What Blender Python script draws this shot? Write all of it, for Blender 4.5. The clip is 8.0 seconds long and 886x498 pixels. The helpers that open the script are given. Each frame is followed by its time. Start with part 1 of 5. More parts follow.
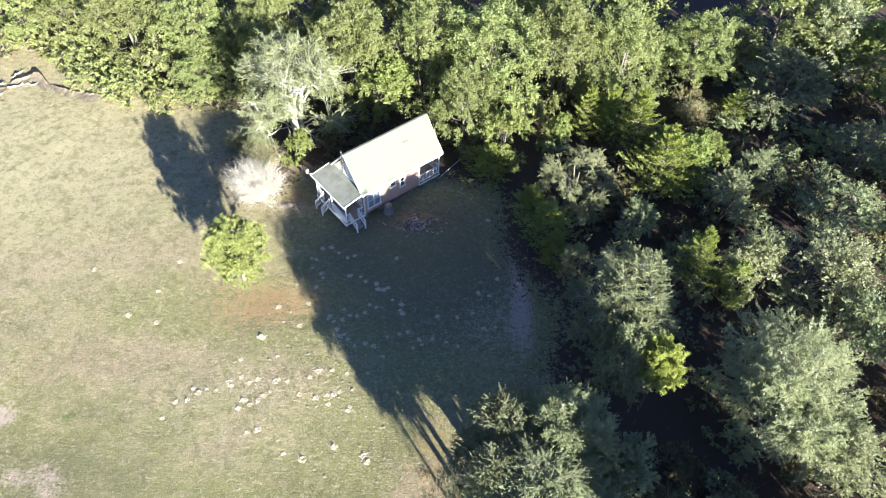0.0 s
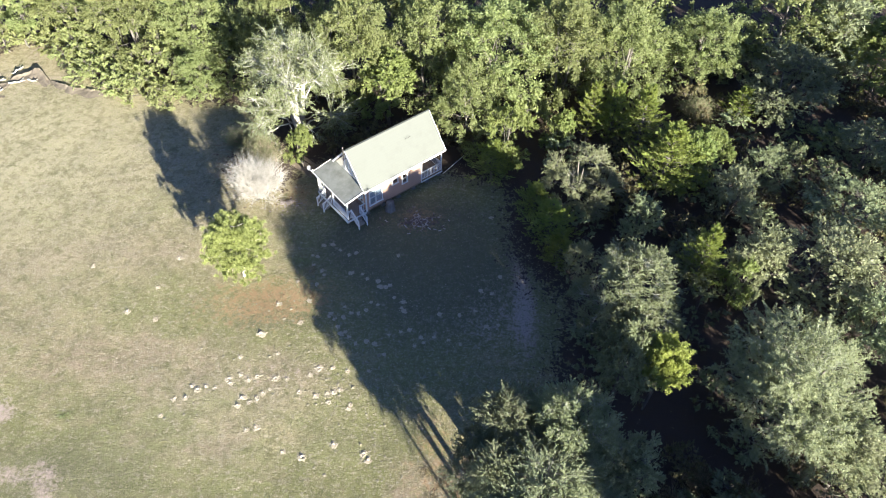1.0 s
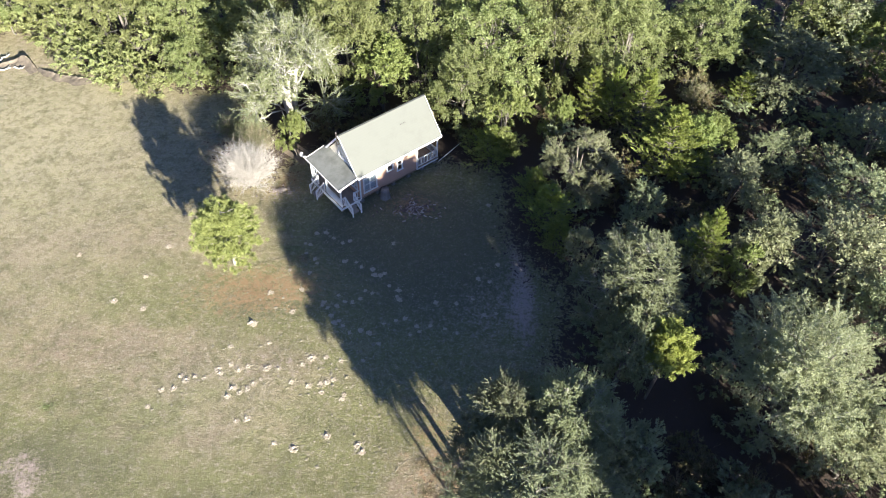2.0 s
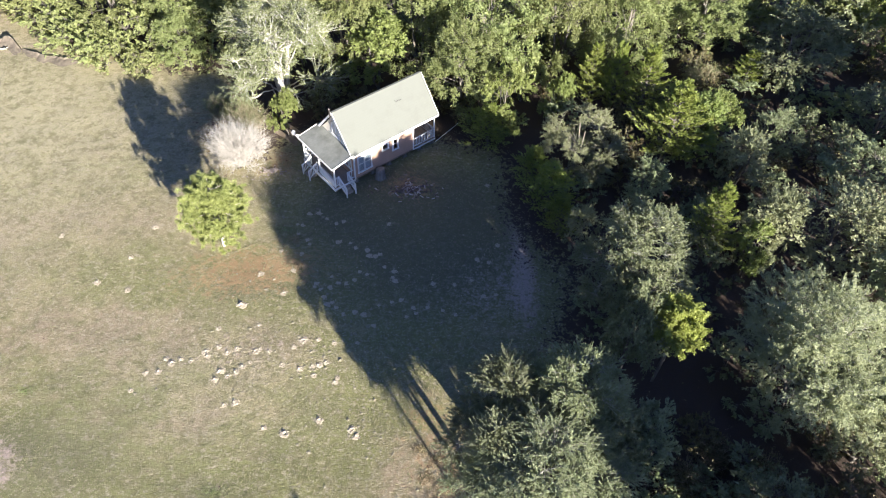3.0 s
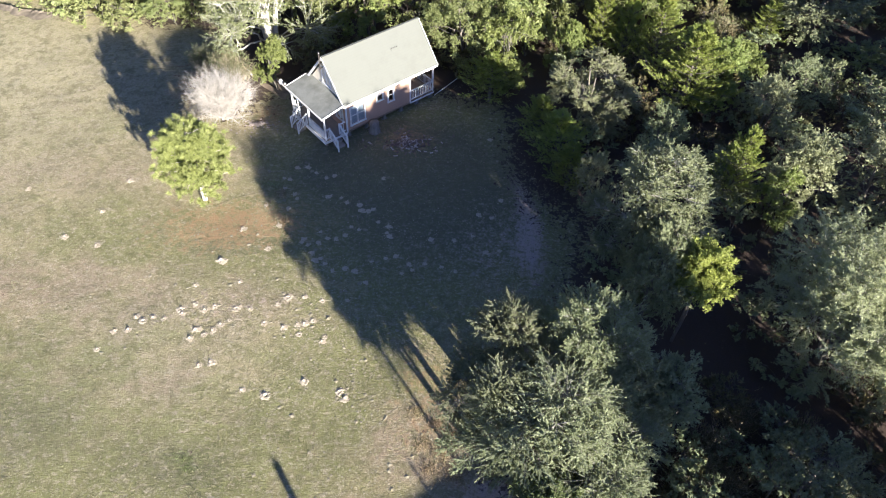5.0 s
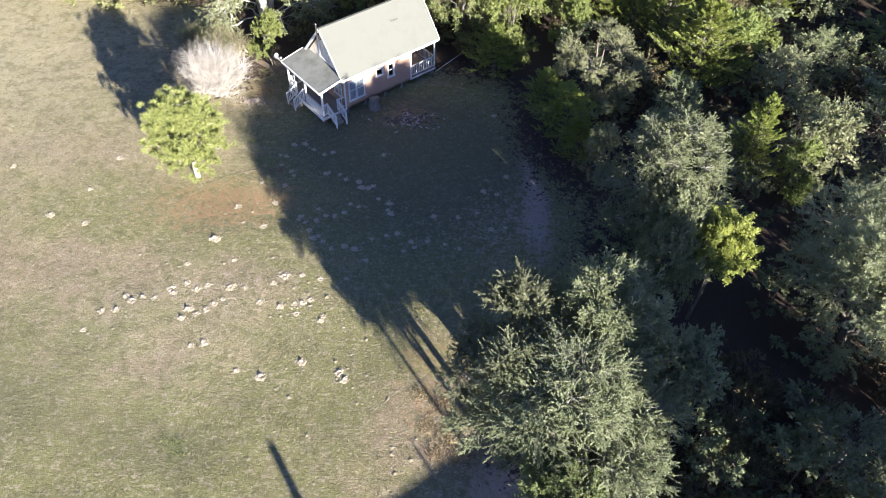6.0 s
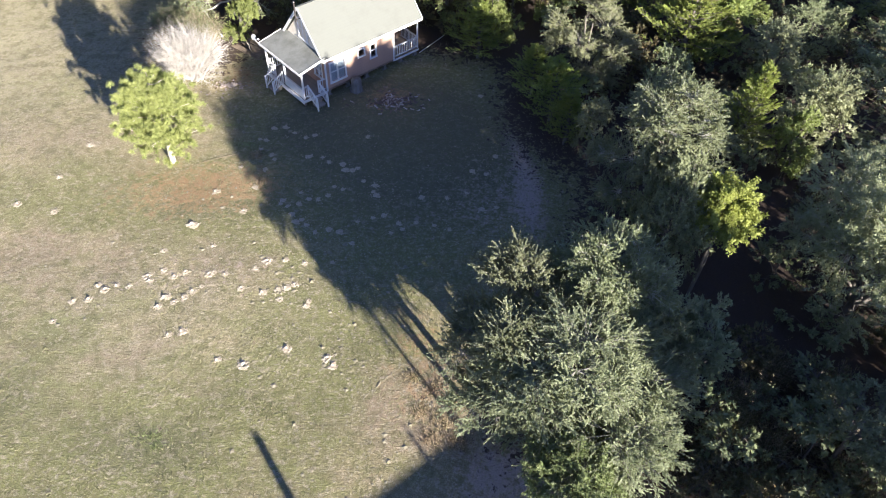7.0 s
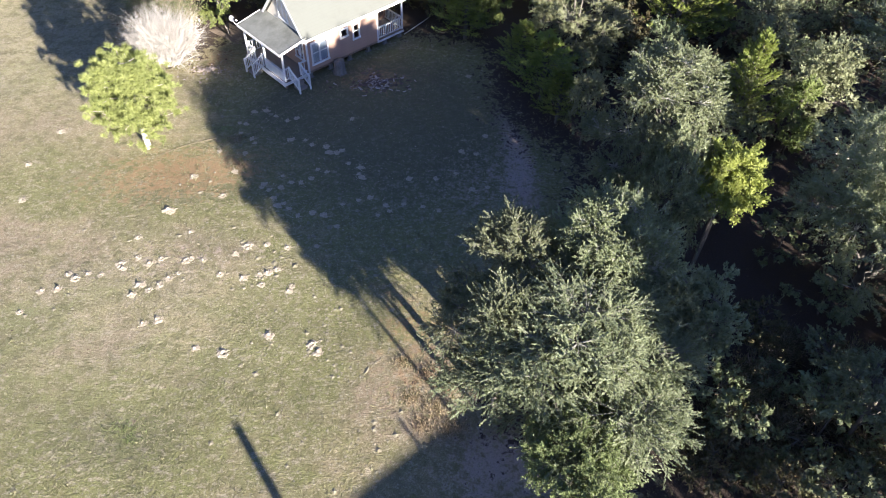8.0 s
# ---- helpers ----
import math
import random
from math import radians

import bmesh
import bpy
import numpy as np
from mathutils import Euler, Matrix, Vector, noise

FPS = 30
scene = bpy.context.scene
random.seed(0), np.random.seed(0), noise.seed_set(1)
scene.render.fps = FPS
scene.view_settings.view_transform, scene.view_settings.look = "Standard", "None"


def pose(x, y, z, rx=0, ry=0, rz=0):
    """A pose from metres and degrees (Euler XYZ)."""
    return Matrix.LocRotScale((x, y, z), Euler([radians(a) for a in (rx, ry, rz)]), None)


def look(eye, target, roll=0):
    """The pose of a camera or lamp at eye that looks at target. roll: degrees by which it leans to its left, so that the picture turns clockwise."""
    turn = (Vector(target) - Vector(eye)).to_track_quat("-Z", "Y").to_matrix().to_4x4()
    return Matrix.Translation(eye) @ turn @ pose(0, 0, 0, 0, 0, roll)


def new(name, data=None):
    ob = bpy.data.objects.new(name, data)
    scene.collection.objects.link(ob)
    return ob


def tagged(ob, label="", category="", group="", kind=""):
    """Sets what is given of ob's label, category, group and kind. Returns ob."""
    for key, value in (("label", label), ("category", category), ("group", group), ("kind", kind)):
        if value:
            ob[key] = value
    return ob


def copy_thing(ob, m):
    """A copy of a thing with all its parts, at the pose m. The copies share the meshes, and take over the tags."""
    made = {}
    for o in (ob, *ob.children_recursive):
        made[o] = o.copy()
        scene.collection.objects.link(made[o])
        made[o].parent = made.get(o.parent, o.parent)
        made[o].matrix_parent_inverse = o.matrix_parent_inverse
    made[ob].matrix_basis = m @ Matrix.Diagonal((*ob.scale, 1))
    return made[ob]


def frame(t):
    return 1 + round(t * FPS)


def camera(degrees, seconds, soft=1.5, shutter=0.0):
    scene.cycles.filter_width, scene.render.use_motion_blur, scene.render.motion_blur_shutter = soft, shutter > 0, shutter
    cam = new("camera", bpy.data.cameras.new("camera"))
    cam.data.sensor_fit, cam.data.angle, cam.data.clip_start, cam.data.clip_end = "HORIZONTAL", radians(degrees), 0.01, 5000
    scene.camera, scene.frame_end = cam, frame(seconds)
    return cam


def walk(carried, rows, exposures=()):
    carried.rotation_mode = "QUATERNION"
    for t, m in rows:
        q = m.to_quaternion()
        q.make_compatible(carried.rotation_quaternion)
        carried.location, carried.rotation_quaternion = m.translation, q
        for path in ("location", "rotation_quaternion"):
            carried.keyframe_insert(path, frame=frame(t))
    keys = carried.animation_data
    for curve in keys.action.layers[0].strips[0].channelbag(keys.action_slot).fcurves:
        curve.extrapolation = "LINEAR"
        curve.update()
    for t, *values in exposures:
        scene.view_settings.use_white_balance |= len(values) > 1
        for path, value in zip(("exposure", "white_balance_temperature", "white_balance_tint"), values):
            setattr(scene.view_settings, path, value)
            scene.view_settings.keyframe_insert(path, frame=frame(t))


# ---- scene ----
cam = camera(63.7, 8.0, soft=1.02)
PATH = [
    (0, (-0.098, -0.082, 41.677), (-0.106, 1.217, 40.157), 1.9),
    (0.5, (-0.121, -0.015, 41.522), (-0.131, 1.285, 40.002), 2.0),
    (1, (-0.054, 0.023, 41.032), (-0.07, 1.326, 39.515), 1.8),
    (1.5, (-0.007, 0.091, 40.337), (-0.017, 1.396, 38.821), 1.9),
    (3, (0.004, 0.083, 36.773), (0.006, 1.4, 35.269), 2.1),
    (3.5, (-0.02, 0.102, 35.555), (-0.005, 1.422, 34.053), 2.2),
    (4, (0.103, 0.131, 34.242), (0.108, 1.454, 32.742), 2.2),
    (4.5, (0.224, 0.189, 32.921), (0.222, 1.516, 31.425), 2.1),
    (4.7, (0.26, 0.227, 32.524), (0.259, 1.553, 31.027), 2.1),
    (5.8, (0.155, 0.425, 29.926), (0.152, 1.752, 28.43), 1.9),
    (6, (0.039, 0.456, 29.552), (0.041, 1.785, 28.057), 1.9),
    (6.5, (-0.156, 0.469, 28.475), (-0.129, 1.805, 26.987), 2.0),
    (7, (-0.255, 0.523, 27.43), (-0.207, 1.865, 25.949), 2.0),
    (7.5, (-0.264, 0.621, 26.407), (-0.205, 1.968, 24.93), 2.1),
    (8, (-0.148, 0.734, 25.361), (-0.075, 2.088, 23.892), 1.6),
]
STOPS = 2.25
walk(cam, [(t, look(eye, target, roll)) for t, eye, target, roll in PATH], [(0, STOPS + 0.34, 6500, 2), (0.6, STOPS + 0.22, 6530, 3), (1.5, STOPS + 0.05, 6560, 6), (3, STOPS, 6530, 9), (4.5, STOPS, 6500, 10), (8, STOPS + 0.05, 6480, 12)])

# ---- light ----
SUN_AZ, SUN_EL = 146.5, 14.6          # compass degrees from +y, degrees above the horizon
world = bpy.data.worlds.new("sky")
scene.world = world
world.use_nodes = True
wn = world.node_tree.nodes
sky = wn.new("ShaderNodeTexSky")
sky.sky_type, sky.sun_disc = "NISHITA", False
sky.sun_elevation, sky.sun_rotation = radians(SUN_EL), radians(SUN_AZ)
sky.dust_density, sky.ozone_density = 0.3, 2.5
wn["Background"].inputs["Strength"].default_value = 0.04
tint = wn.new("ShaderNodeMix")
tint.data_type, tint.blend_type = "RGBA", "MULTIPLY"
tint.inputs[0].default_value, tint.inputs[7].default_value = 1.0, (0.86, 0.915, 1.4, 1)
world.node_tree.links.new(sky.outputs[0], tint.inputs[6])
world.node_tree.links.new(tint.outputs[2], wn["Background"].inputs["Color"])
sun_data = bpy.data.lights.new("sun", "SUN")
sun_data.energy, sun_data.angle, sun_data.color = 5.0, radians(0.6), (1.0, 0.955, 0.905)
sun_way = Vector((math.sin(radians(SUN_AZ)) * math.cos(radians(SUN_EL)), math.cos(radians(SUN_AZ)) * math.cos(radians(SUN_EL)), math.sin(radians(SUN_EL))))
sun_ob = new("sun", sun_data)
sun_ob.matrix_world = look(sun_way * 150, (0, 0, 0))

rng = np.random.default_rng(7)


# ---- materials ----
class Graph:
    """Short hand for building one node material."""

    def __init__(self, name):
        self.mat = bpy.data.materials.new(name)
        self.mat.use_nodes = True
        self.tree = self.mat.node_tree
        self.tree.nodes.clear()
        self.out = self.tree.nodes.new("ShaderNodeOutputMaterial")

    def node(self, kind, inputs=None, blend="", operation="", attribute=""):
        n = self.tree.nodes.new(kind)
        if blend:
            n.data_type, n.blend_type = "RGBA", blend
        if operation:
            n.operation = operation
        if attribute:
            n.attribute_name = attribute
        for key, value in (inputs or {}).items():
            self.put(n.inputs[key], value)
        return n

    def put(self, socket, value):
        if isinstance(value, bpy.types.NodeSocket):
            self.tree.links.new(value, socket)
        elif isinstance(value, tuple) and len(value) == 3 and socket.type == "RGBA":
            socket.default_value = (*value, 1)
        else:
            socket.default_value = value

    def noise(self, scale, detail=4.0, rough=0.55, where=None, stretch=None):
        place = where or self.node("ShaderNodeTexCoord").outputs["Object"]
        if stretch:
            place = self.node("ShaderNodeMapping", {"Vector": place, "Scale": stretch}).outputs[0]
        return self.node("ShaderNodeTexNoise", {"Vector": place, "Scale": scale, "Detail": detail, "Roughness": rough}).outputs["Fac"]

    def ramp(self, fac, stops):
        n = self.node("ShaderNodeValToRGB", {"Fac": fac})
        while len(n.color_ramp.elements) < len(stops):
            n.color_ramp.elements.new(0.5)
        for e, (p, c) in zip(n.color_ramp.elements, stops):
            e.position = p
            e.color = (*c, 1) if isinstance(c, tuple) else (c, c, c, 1)
        return n.outputs["Color"]

    def mix(self, fac, a, b, blend="MIX"):
        n = self.node("ShaderNodeMix", blend=blend)
        self.put(n.inputs[0], fac)
        self.put(n.inputs[6], a)
        self.put(n.inputs[7], b)
        return n.outputs[2]

    def math(self, op, a, b=0.5):
        return self.node("ShaderNodeMath", {0: a, 1: b}, operation=op).outputs[0]

    def bump(self, height, strength, distance):
        return self.node("ShaderNodeBump", {"Height": height, "Strength": strength, "Distance": distance}).outputs[0]

    def surface(self, color, rough=0.8, normal=None, metal=0.0, spec=0.3):
        n = self.node("ShaderNodeBsdfPrincipled", {"Base Color": color, "Roughness": rough, "Metallic": metal, "Specular IOR Level": spec})
        if normal is not None:
            self.put(n.inputs["Normal"], normal)
        self.put(self.out.inputs[0], n.outputs[0])
        return n


def worn(name, a, b, scale=3.0, fine=60.0, rough=0.75, bump=0.3, metal=0.0, stretch=None):
    """A surface of colour a with patches and grain of colour b."""
    g = Graph(name)
    big, small = g.noise(scale, 5, 0.6, stretch=stretch), g.noise(fine, 3, 0.6, stretch=stretch)
    c = g.mix(g.ramp(big, [(0.4, 0.0), (0.7, 0.8)]), a, b)
    c = g.mix(g.ramp(small, [(0.35, 0.0), (0.75, 0.5)]), c, b)
    g.surface(c, rough, g.bump(small, bump, 0.01), metal)
    return g.mat


def leaf_mat(name, dark, light, tip, through_light=0.25, patch=0.8):
    """Foliage: each leaf differs, clumps differ, and each plant differs a little."""
    g = Graph(name)
    one = g.node("ShaderNodeNewGeometry").outputs["Random Per Island"]
    plant = g.node("ShaderNodeObjectInfo").outputs["Random"]
    clump = g.noise(patch, 3, 0.6)
    c = g.mix(g.ramp(clump, [(0.35, 0.0), (0.65, 1.0)]), dark, light)
    c = g.mix(g.ramp(one, [(0.4, 0.0), (1.0, 0.55)]), c, tip)
    shade = g.node("ShaderNodeHueSaturation", {"Color": c, "Hue": g.math("ADD", g.math("MULTIPLY", plant, 0.022), 0.487), "Value": g.math("ADD", g.math("MULTIPLY", plant, 0.3), 0.85)}).outputs[0]
    skin = g.node("ShaderNodeBsdfPrincipled", {"Base Color": shade, "Roughness": 0.55, "Specular IOR Level": 0.22})
    glow = g.node("ShaderNodeBsdfTranslucent", {"Color": shade})
    both = g.node("ShaderNodeMixShader", {0: through_light, 1: skin.outputs[0], 2: glow.outputs[0]})
    g.put(g.out.inputs[0], both.outputs[0])
    return g.mat


def ground_material():
    g = Graph("meadow_ground")
    big, mid, fine, grit = g.noise(0.11, 5, 0.6), g.noise(0.75, 5, 0.65), g.noise(5.0, 5, 0.65), g.noise(15.0, 4, 0.65)
    clod = g.noise(1.9, 5, 0.6)
    other = g.noise(0.33, 5, 0.62, stretch=(1, 1.3, 1))
    mown = g.noise(0.55, 4, 0.6, stretch=(0.35, 1.6, 1))
    tone = g.ramp(fine, [(0.3, 0.0), (0.7, 1.0)])
    dry = g.mix(tone, (0.258, 0.208, 0.122), (0.348, 0.29, 0.178))
    green = g.mix(tone, (0.155, 0.157, 0.06), (0.232, 0.23, 0.1))
    bare = g.mix(tone, (0.25, 0.185, 0.128), (0.342, 0.264, 0.19))
    blend = g.math("ADD", g.math("MULTIPLY", big, 0.4), g.math("ADD", g.math("MULTIPLY", mid, 0.4), g.math("MULTIPLY", mown, 0.2)))
    straw = g.node("ShaderNodeAttribute", attribute="straw").outputs["Fac"]
    earthy = g.node("ShaderNodeAttribute", attribute="earthy").outputs["Fac"]
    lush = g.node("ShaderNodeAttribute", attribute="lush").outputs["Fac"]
    lean = g.math("SUBTRACT", g.math("ADD", blend, g.math("MULTIPLY", straw, 0.16)), g.math("MULTIPLY", lush, 0.22))
    base = g.mix(g.ramp(lean, [(0.41, 0.0), (0.55, 1.0)]), green, dry)
    base = g.mix(g.ramp(g.math("SUBTRACT", g.math("ADD", other, g.math("MULTIPLY", earthy, 0.3)), g.math("MULTIPLY", lush, 0.3)), [(0.48, 0.0), (0.68, 0.85)]), base, bare)
    base = g.mix(g.math("MULTIPLY", straw, 0.6), base, (0.49, 0.45, 0.28))
    base = g.mix(g.ramp(clod, [(0.4, 0.5), (0.52, 0.0)]), base, (0.15, 0.134, 0.068))
    # Pale and dark mottling, its contrast raised to paint in the shadows of small lumps.
    base = g.mix(g.ramp(g.noise(2.6, 5, 0.7, stretch=(1, 1.4, 1)), [(0.53, 0.0), (0.64, 0.7)]), base, (0.42, 0.355, 0.255))
    base = g.mix(g.ramp(g.noise(1.1, 5, 0.72), [(0.36, 0.68), (0.47, 0.0)]), base, (0.145, 0.14, 0.066))
    base = g.mix(g.ramp(g.noise(6.0, 4, 0.7), [(0.54, 0.0), (0.66, 0.55)]), base, (0.46, 0.395, 0.285))
    base = g.mix(g.ramp(grit, [(0.3, 0.75), (0.6, 0.0)]), base, (0.13, 0.112, 0.06))
    # Strongest lush goes darker; over the clearing this puts tree shade into the colour.
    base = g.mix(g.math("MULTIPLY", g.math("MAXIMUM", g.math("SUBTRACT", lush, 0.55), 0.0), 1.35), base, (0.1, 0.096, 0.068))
    edge = g.math("MULTIPLY", g.math("SUBTRACT", g.math("ADD", fine, clod), 1.0), 1.7)

    def cover(which, color, low=0.42, high=0.62):
        weight = g.node("ShaderNodeAttribute", attribute=which).outputs["Fac"]
        return g.ramp(g.math("ADD", weight, edge), [(low, 0.0), (high, 1.0)]), color

    for fac, color in (
        cover("needles", g.mix(grit, (0.22, 0.142, 0.072), (0.34, 0.232, 0.134)), 0.35, 0.85),
        cover("sand", g.mix(grit, (0.23, 0.172, 0.14), (0.5, 0.4, 0.335)), 0.42, 0.95),
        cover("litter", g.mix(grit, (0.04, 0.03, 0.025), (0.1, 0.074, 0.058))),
    ):
        base = g.mix(fac, base, color)
    relief = g.math("ADD", g.math("MULTIPLY", g.noise(7.5, 4, 0.7), 0.42), g.math("ADD", g.math("MULTIPLY", grit, 0.3), g.math("MULTIPLY", clod, 0.6)))
    g.surface(base, 0.95, g.bump(relief, 1.0, 0.085), spec=0.1)
    return g.mat


def siding_material():
    g = Graph("painted_lap_siding")
    place = g.node("ShaderNodeTexCoord").outputs["Object"]
    wave = g.node("ShaderNodeTexWave", {"Vector": place, "Scale": 1.6, "Distortion": 0.0})
    wave.wave_type, wave.bands_direction, wave.wave_profile = "BANDS", "Z", "SAW"
    lap = wave.outputs["Fac"]
    stain = g.noise(1.2, 5, 0.65, stretch=(1, 1, 0.35))
    c = g.mix(g.ramp(stain, [(0.42, 0.0), (0.75, 0.6)]), (0.5, 0.325, 0.235), (0.4, 0.265, 0.195))
    c = g.mix(g.ramp(lap, [(0.0, 0.5), (0.12, 0.0)]), c, (0.33, 0.21, 0.17))
    g.surface(c, 0.6, g.bump(lap, 0.5, 0.02))
    return g.mat


def shingle_material():
    g = Graph("pale_shingles")
    place = g.node("ShaderNodeTexCoord").outputs["Object"]
    rows = g.node("ShaderNodeTexBrick", {"Vector": g.node("ShaderNodeMapping", {"Vector": place, "Rotation": (0, 0, 0)}).outputs[0], "Color1": (0.122, 0.125, 0.107), "Color2": (0.12, 0.123, 0.106), "Mortar": (0.115, 0.118, 0.101), "Scale": 1.0, "Mortar Size": 0.006, "Brick Width": 0.3, "Row Height": 0.12}).outputs["Color"]
    stain = g.noise(1.1, 6, 0.65)
    c = g.mix(g.ramp(stain, [(0.5, 0.0), (0.75, 0.55)]), rows, (0.104, 0.105, 0.09))
    g.surface(c, 0.85, g.bump(g.noise(90, 2), 0.3, 0.01), spec=0.2)
    return g.mat


def firewood_material():
    """Billets from dark bark to pale split wood, one by one."""
    g = Graph("split_firewood")
    one = g.node("ShaderNodeObjectInfo").outputs["Random"]
    grain = g.noise(14.0, 4, 0.6, stretch=(0.3, 2, 2))
    c = g.ramp(one, [(0.0, (0.1, 0.07, 0.055)), (0.45, (0.2, 0.145, 0.115)), (0.7, (0.42, 0.34, 0.28)), (1.0, (0.6, 0.54, 0.47))])
    c = g.mix(g.ramp(grain, [(0.4, 0.5), (0.6, 0.0)]), c, (0.11, 0.08, 0.065))
    g.surface(c, 0.9, g.bump(grain, 0.4, 0.01))
    return g.mat


def glass_material():
    g = Graph("window_glass")
    clear = g.node("ShaderNodeBsdfTransparent", {"Color": (0.93, 0.95, 0.95)})
    gloss = g.node("ShaderNodeBsdfGlossy", {"Roughness": 0.03})
    both = g.node("ShaderNodeMixShader", {0: g.node("ShaderNodeFresnel", {"IOR": 1.45}).outputs[0], 1: clear.outputs[0], 2: gloss.outputs[0]})
    g.put(g.out.inputs[0], both.outputs[0])
    return g.mat


M_GROUND = ground_material()
M_SIDING, M_SHINGLE, M_GLASS = siding_material(), shingle_material(), glass_material()
M_PORCH_ROOF = worn("weathered_porch_roof", (0.215, 0.22, 0.195), (0.1, 0.1, 0.085), 1.1, 40, 0.9)
M_WHITE = worn("white_trim_paint", (0.8, 0.79, 0.76), (0.62, 0.6, 0.56), 2.0, 30, 0.55, 0.1)
M_DECK = worn("weathered_deck_boards", (0.36, 0.31, 0.26), (0.22, 0.18, 0.14), 2.0, 25, 0.85)
M_TIMBER = worn("grey_brown_timber", (0.28, 0.22, 0.16), (0.15, 0.11, 0.08), 2.0, 30, 0.9)
M_BLOCK = worn("stained_concrete_block", (0.24, 0.225, 0.2), (0.14, 0.13, 0.115), 2.0, 40, 0.95)
M_DARK_METAL = worn("sooty_metal", (0.05, 0.05, 0.05), (0.12, 0.1, 0.09), 4, 40, 0.5, 0.2, 0.7)
M_GREY_METAL = worn("dull_grey_metal", (0.5, 0.5, 0.5), (0.36, 0.35, 0.34), 4, 40, 0.5, 0.1, 0.4)
M_DISH = worn("weathered_grey_enamel", (0.2, 0.2, 0.205), (0.13, 0.13, 0.13), 4, 40, 0.6, 0.1)
M_PLASTIC = worn("white_plastic", (0.82, 0.82, 0.8), (0.7, 0.7, 0.67), 3, 30, 0.4, 0.05)
M_PLASTER = worn("interior_board", (0.45, 0.4, 0.34), (0.35, 0.31, 0.27), 2, 20, 0.9)
M_CREAM = worn("cream_paint", (0.74, 0.68, 0.56), (0.6, 0.53, 0.43), 2, 30, 0.6, 0.1)
M_CLOTH = worn("pale_curtain", (0.5, 0.54, 0.57), (0.36, 0.4, 0.43), 6, 30, 0.9, 0.2, stretch=(6, 1, 0.3))
M_DOOR = worn("brown_door_paint_and_recess_shade", (0.2, 0.13, 0.1), (0.13, 0.09, 0.07), 2, 20, 0.5)
M_BARK = worn("grey_bark", (0.17, 0.15, 0.125), (0.085, 0.073, 0.06), 5, 30, 0.95, 0.6, stretch=(1, 1, 0.25))
M_STUMP = worn("weathered_stump", (0.22, 0.2, 0.175), (0.1, 0.088, 0.075), 5, 30, 0.95, 0.6, stretch=(1, 1, 0.25))
M_PALE_BARK = worn("pale_bark", (0.5, 0.46, 0.4), (0.3, 0.27, 0.22), 4, 30, 0.9, 0.5, stretch=(1, 1, 0.25))
M_OAK_TWIG = worn("lichened_oak_twigs", (0.26, 0.25, 0.21), (0.15, 0.135, 0.11), 4, 30, 0.9, 0.3)
M_OLIVE_TWIG = worn("grey_olive_twigs", (0.42, 0.41, 0.35), (0.27, 0.25, 0.2), 4, 30, 0.9, 0.3)
M_THIN_TWIG = worn("grey_tan_twigs", (0.29, 0.27, 0.2), (0.19, 0.172, 0.125), 3, 30, 0.9, 0.2)
M_WHITE_TWIG = worn("bleached_twigs", (0.45, 0.42, 0.375), (0.28, 0.25, 0.21), 3, 30, 0.9, 0.2)
M_TAN_TWIG = worn("tan_twigs", (0.42, 0.34, 0.24), (0.26, 0.2, 0.14), 3, 30, 0.9, 0.2)
M_SAND = worn("dug_sand", (0.44, 0.37, 0.275), (0.26, 0.215, 0.145), 7, 30, 0.95, 0.4)
M_CLOD = worn("dry_soil", (0.27, 0.235, 0.165), (0.17, 0.15, 0.09), 3, 30, 0.95, 0.5)
M_STONE = worn("pale_rubble", (0.32, 0.265, 0.225), (0.17, 0.135, 0.115), 6, 40, 0.95, 0.5)
M_LOG = firewood_material()
M_EARTH = worn("bare_earth", (0.2, 0.165, 0.12), (0.09, 0.072, 0.055), 1.6, 14, 0.95, 0.9)
M_OAK = leaf_mat("oak_leaves", (0.2, 0.226, 0.12), (0.3, 0.326, 0.186), (0.38, 0.395, 0.25), 0.48)
M_GREEN_OAK = leaf_mat("fresh_oak_leaves", (0.14, 0.178, 0.066), (0.212, 0.255, 0.105), (0.29, 0.325, 0.16), 0.35)
M_OLIVE = leaf_mat("olive_leaves", (0.215, 0.232, 0.118), (0.305, 0.32, 0.175), (0.37, 0.38, 0.235), 0.38)
M_WOOD_OAK = leaf_mat("shady_oak_leaves", (0.172, 0.2, 0.098), (0.252, 0.282, 0.15), (0.325, 0.348, 0.205), 0.36)
M_HARD = leaf_mat("hardwood_leaves", (0.175, 0.21, 0.074), (0.27, 0.303, 0.12), (0.355, 0.372, 0.185), 0.5)
M_HEDGE = leaf_mat("hedge_leaves", (0.225, 0.255, 0.092), (0.325, 0.352, 0.145), (0.4, 0.415, 0.215), 0.5)
M_BRIGHT = leaf_mat("bright_leaves", (0.155, 0.2, 0.056), (0.245, 0.29, 0.09), (0.34, 0.37, 0.155), 0.4)
M_YELLOW = leaf_mat("yellow_leaves", (0.19, 0.212, 0.048), (0.29, 0.305, 0.076), (0.36, 0.362, 0.122), 0.4)
M_PINE = leaf_mat("pine_needles", (0.17, 0.192, 0.055), (0.285, 0.303, 0.1), (0.37, 0.375, 0.165), 0.3, 1.6)
M_CEDAR = leaf_mat("cedar_sprays", (0.172, 0.225, 0.05), (0.285, 0.335, 0.082), (0.37, 0.395, 0.132), 0.42)
M_SPARSE = leaf_mat("sparse_pale_leaves", (0.15, 0.172, 0.072), (0.222, 0.245, 0.115), (0.3, 0.31, 0.18), 0.35)
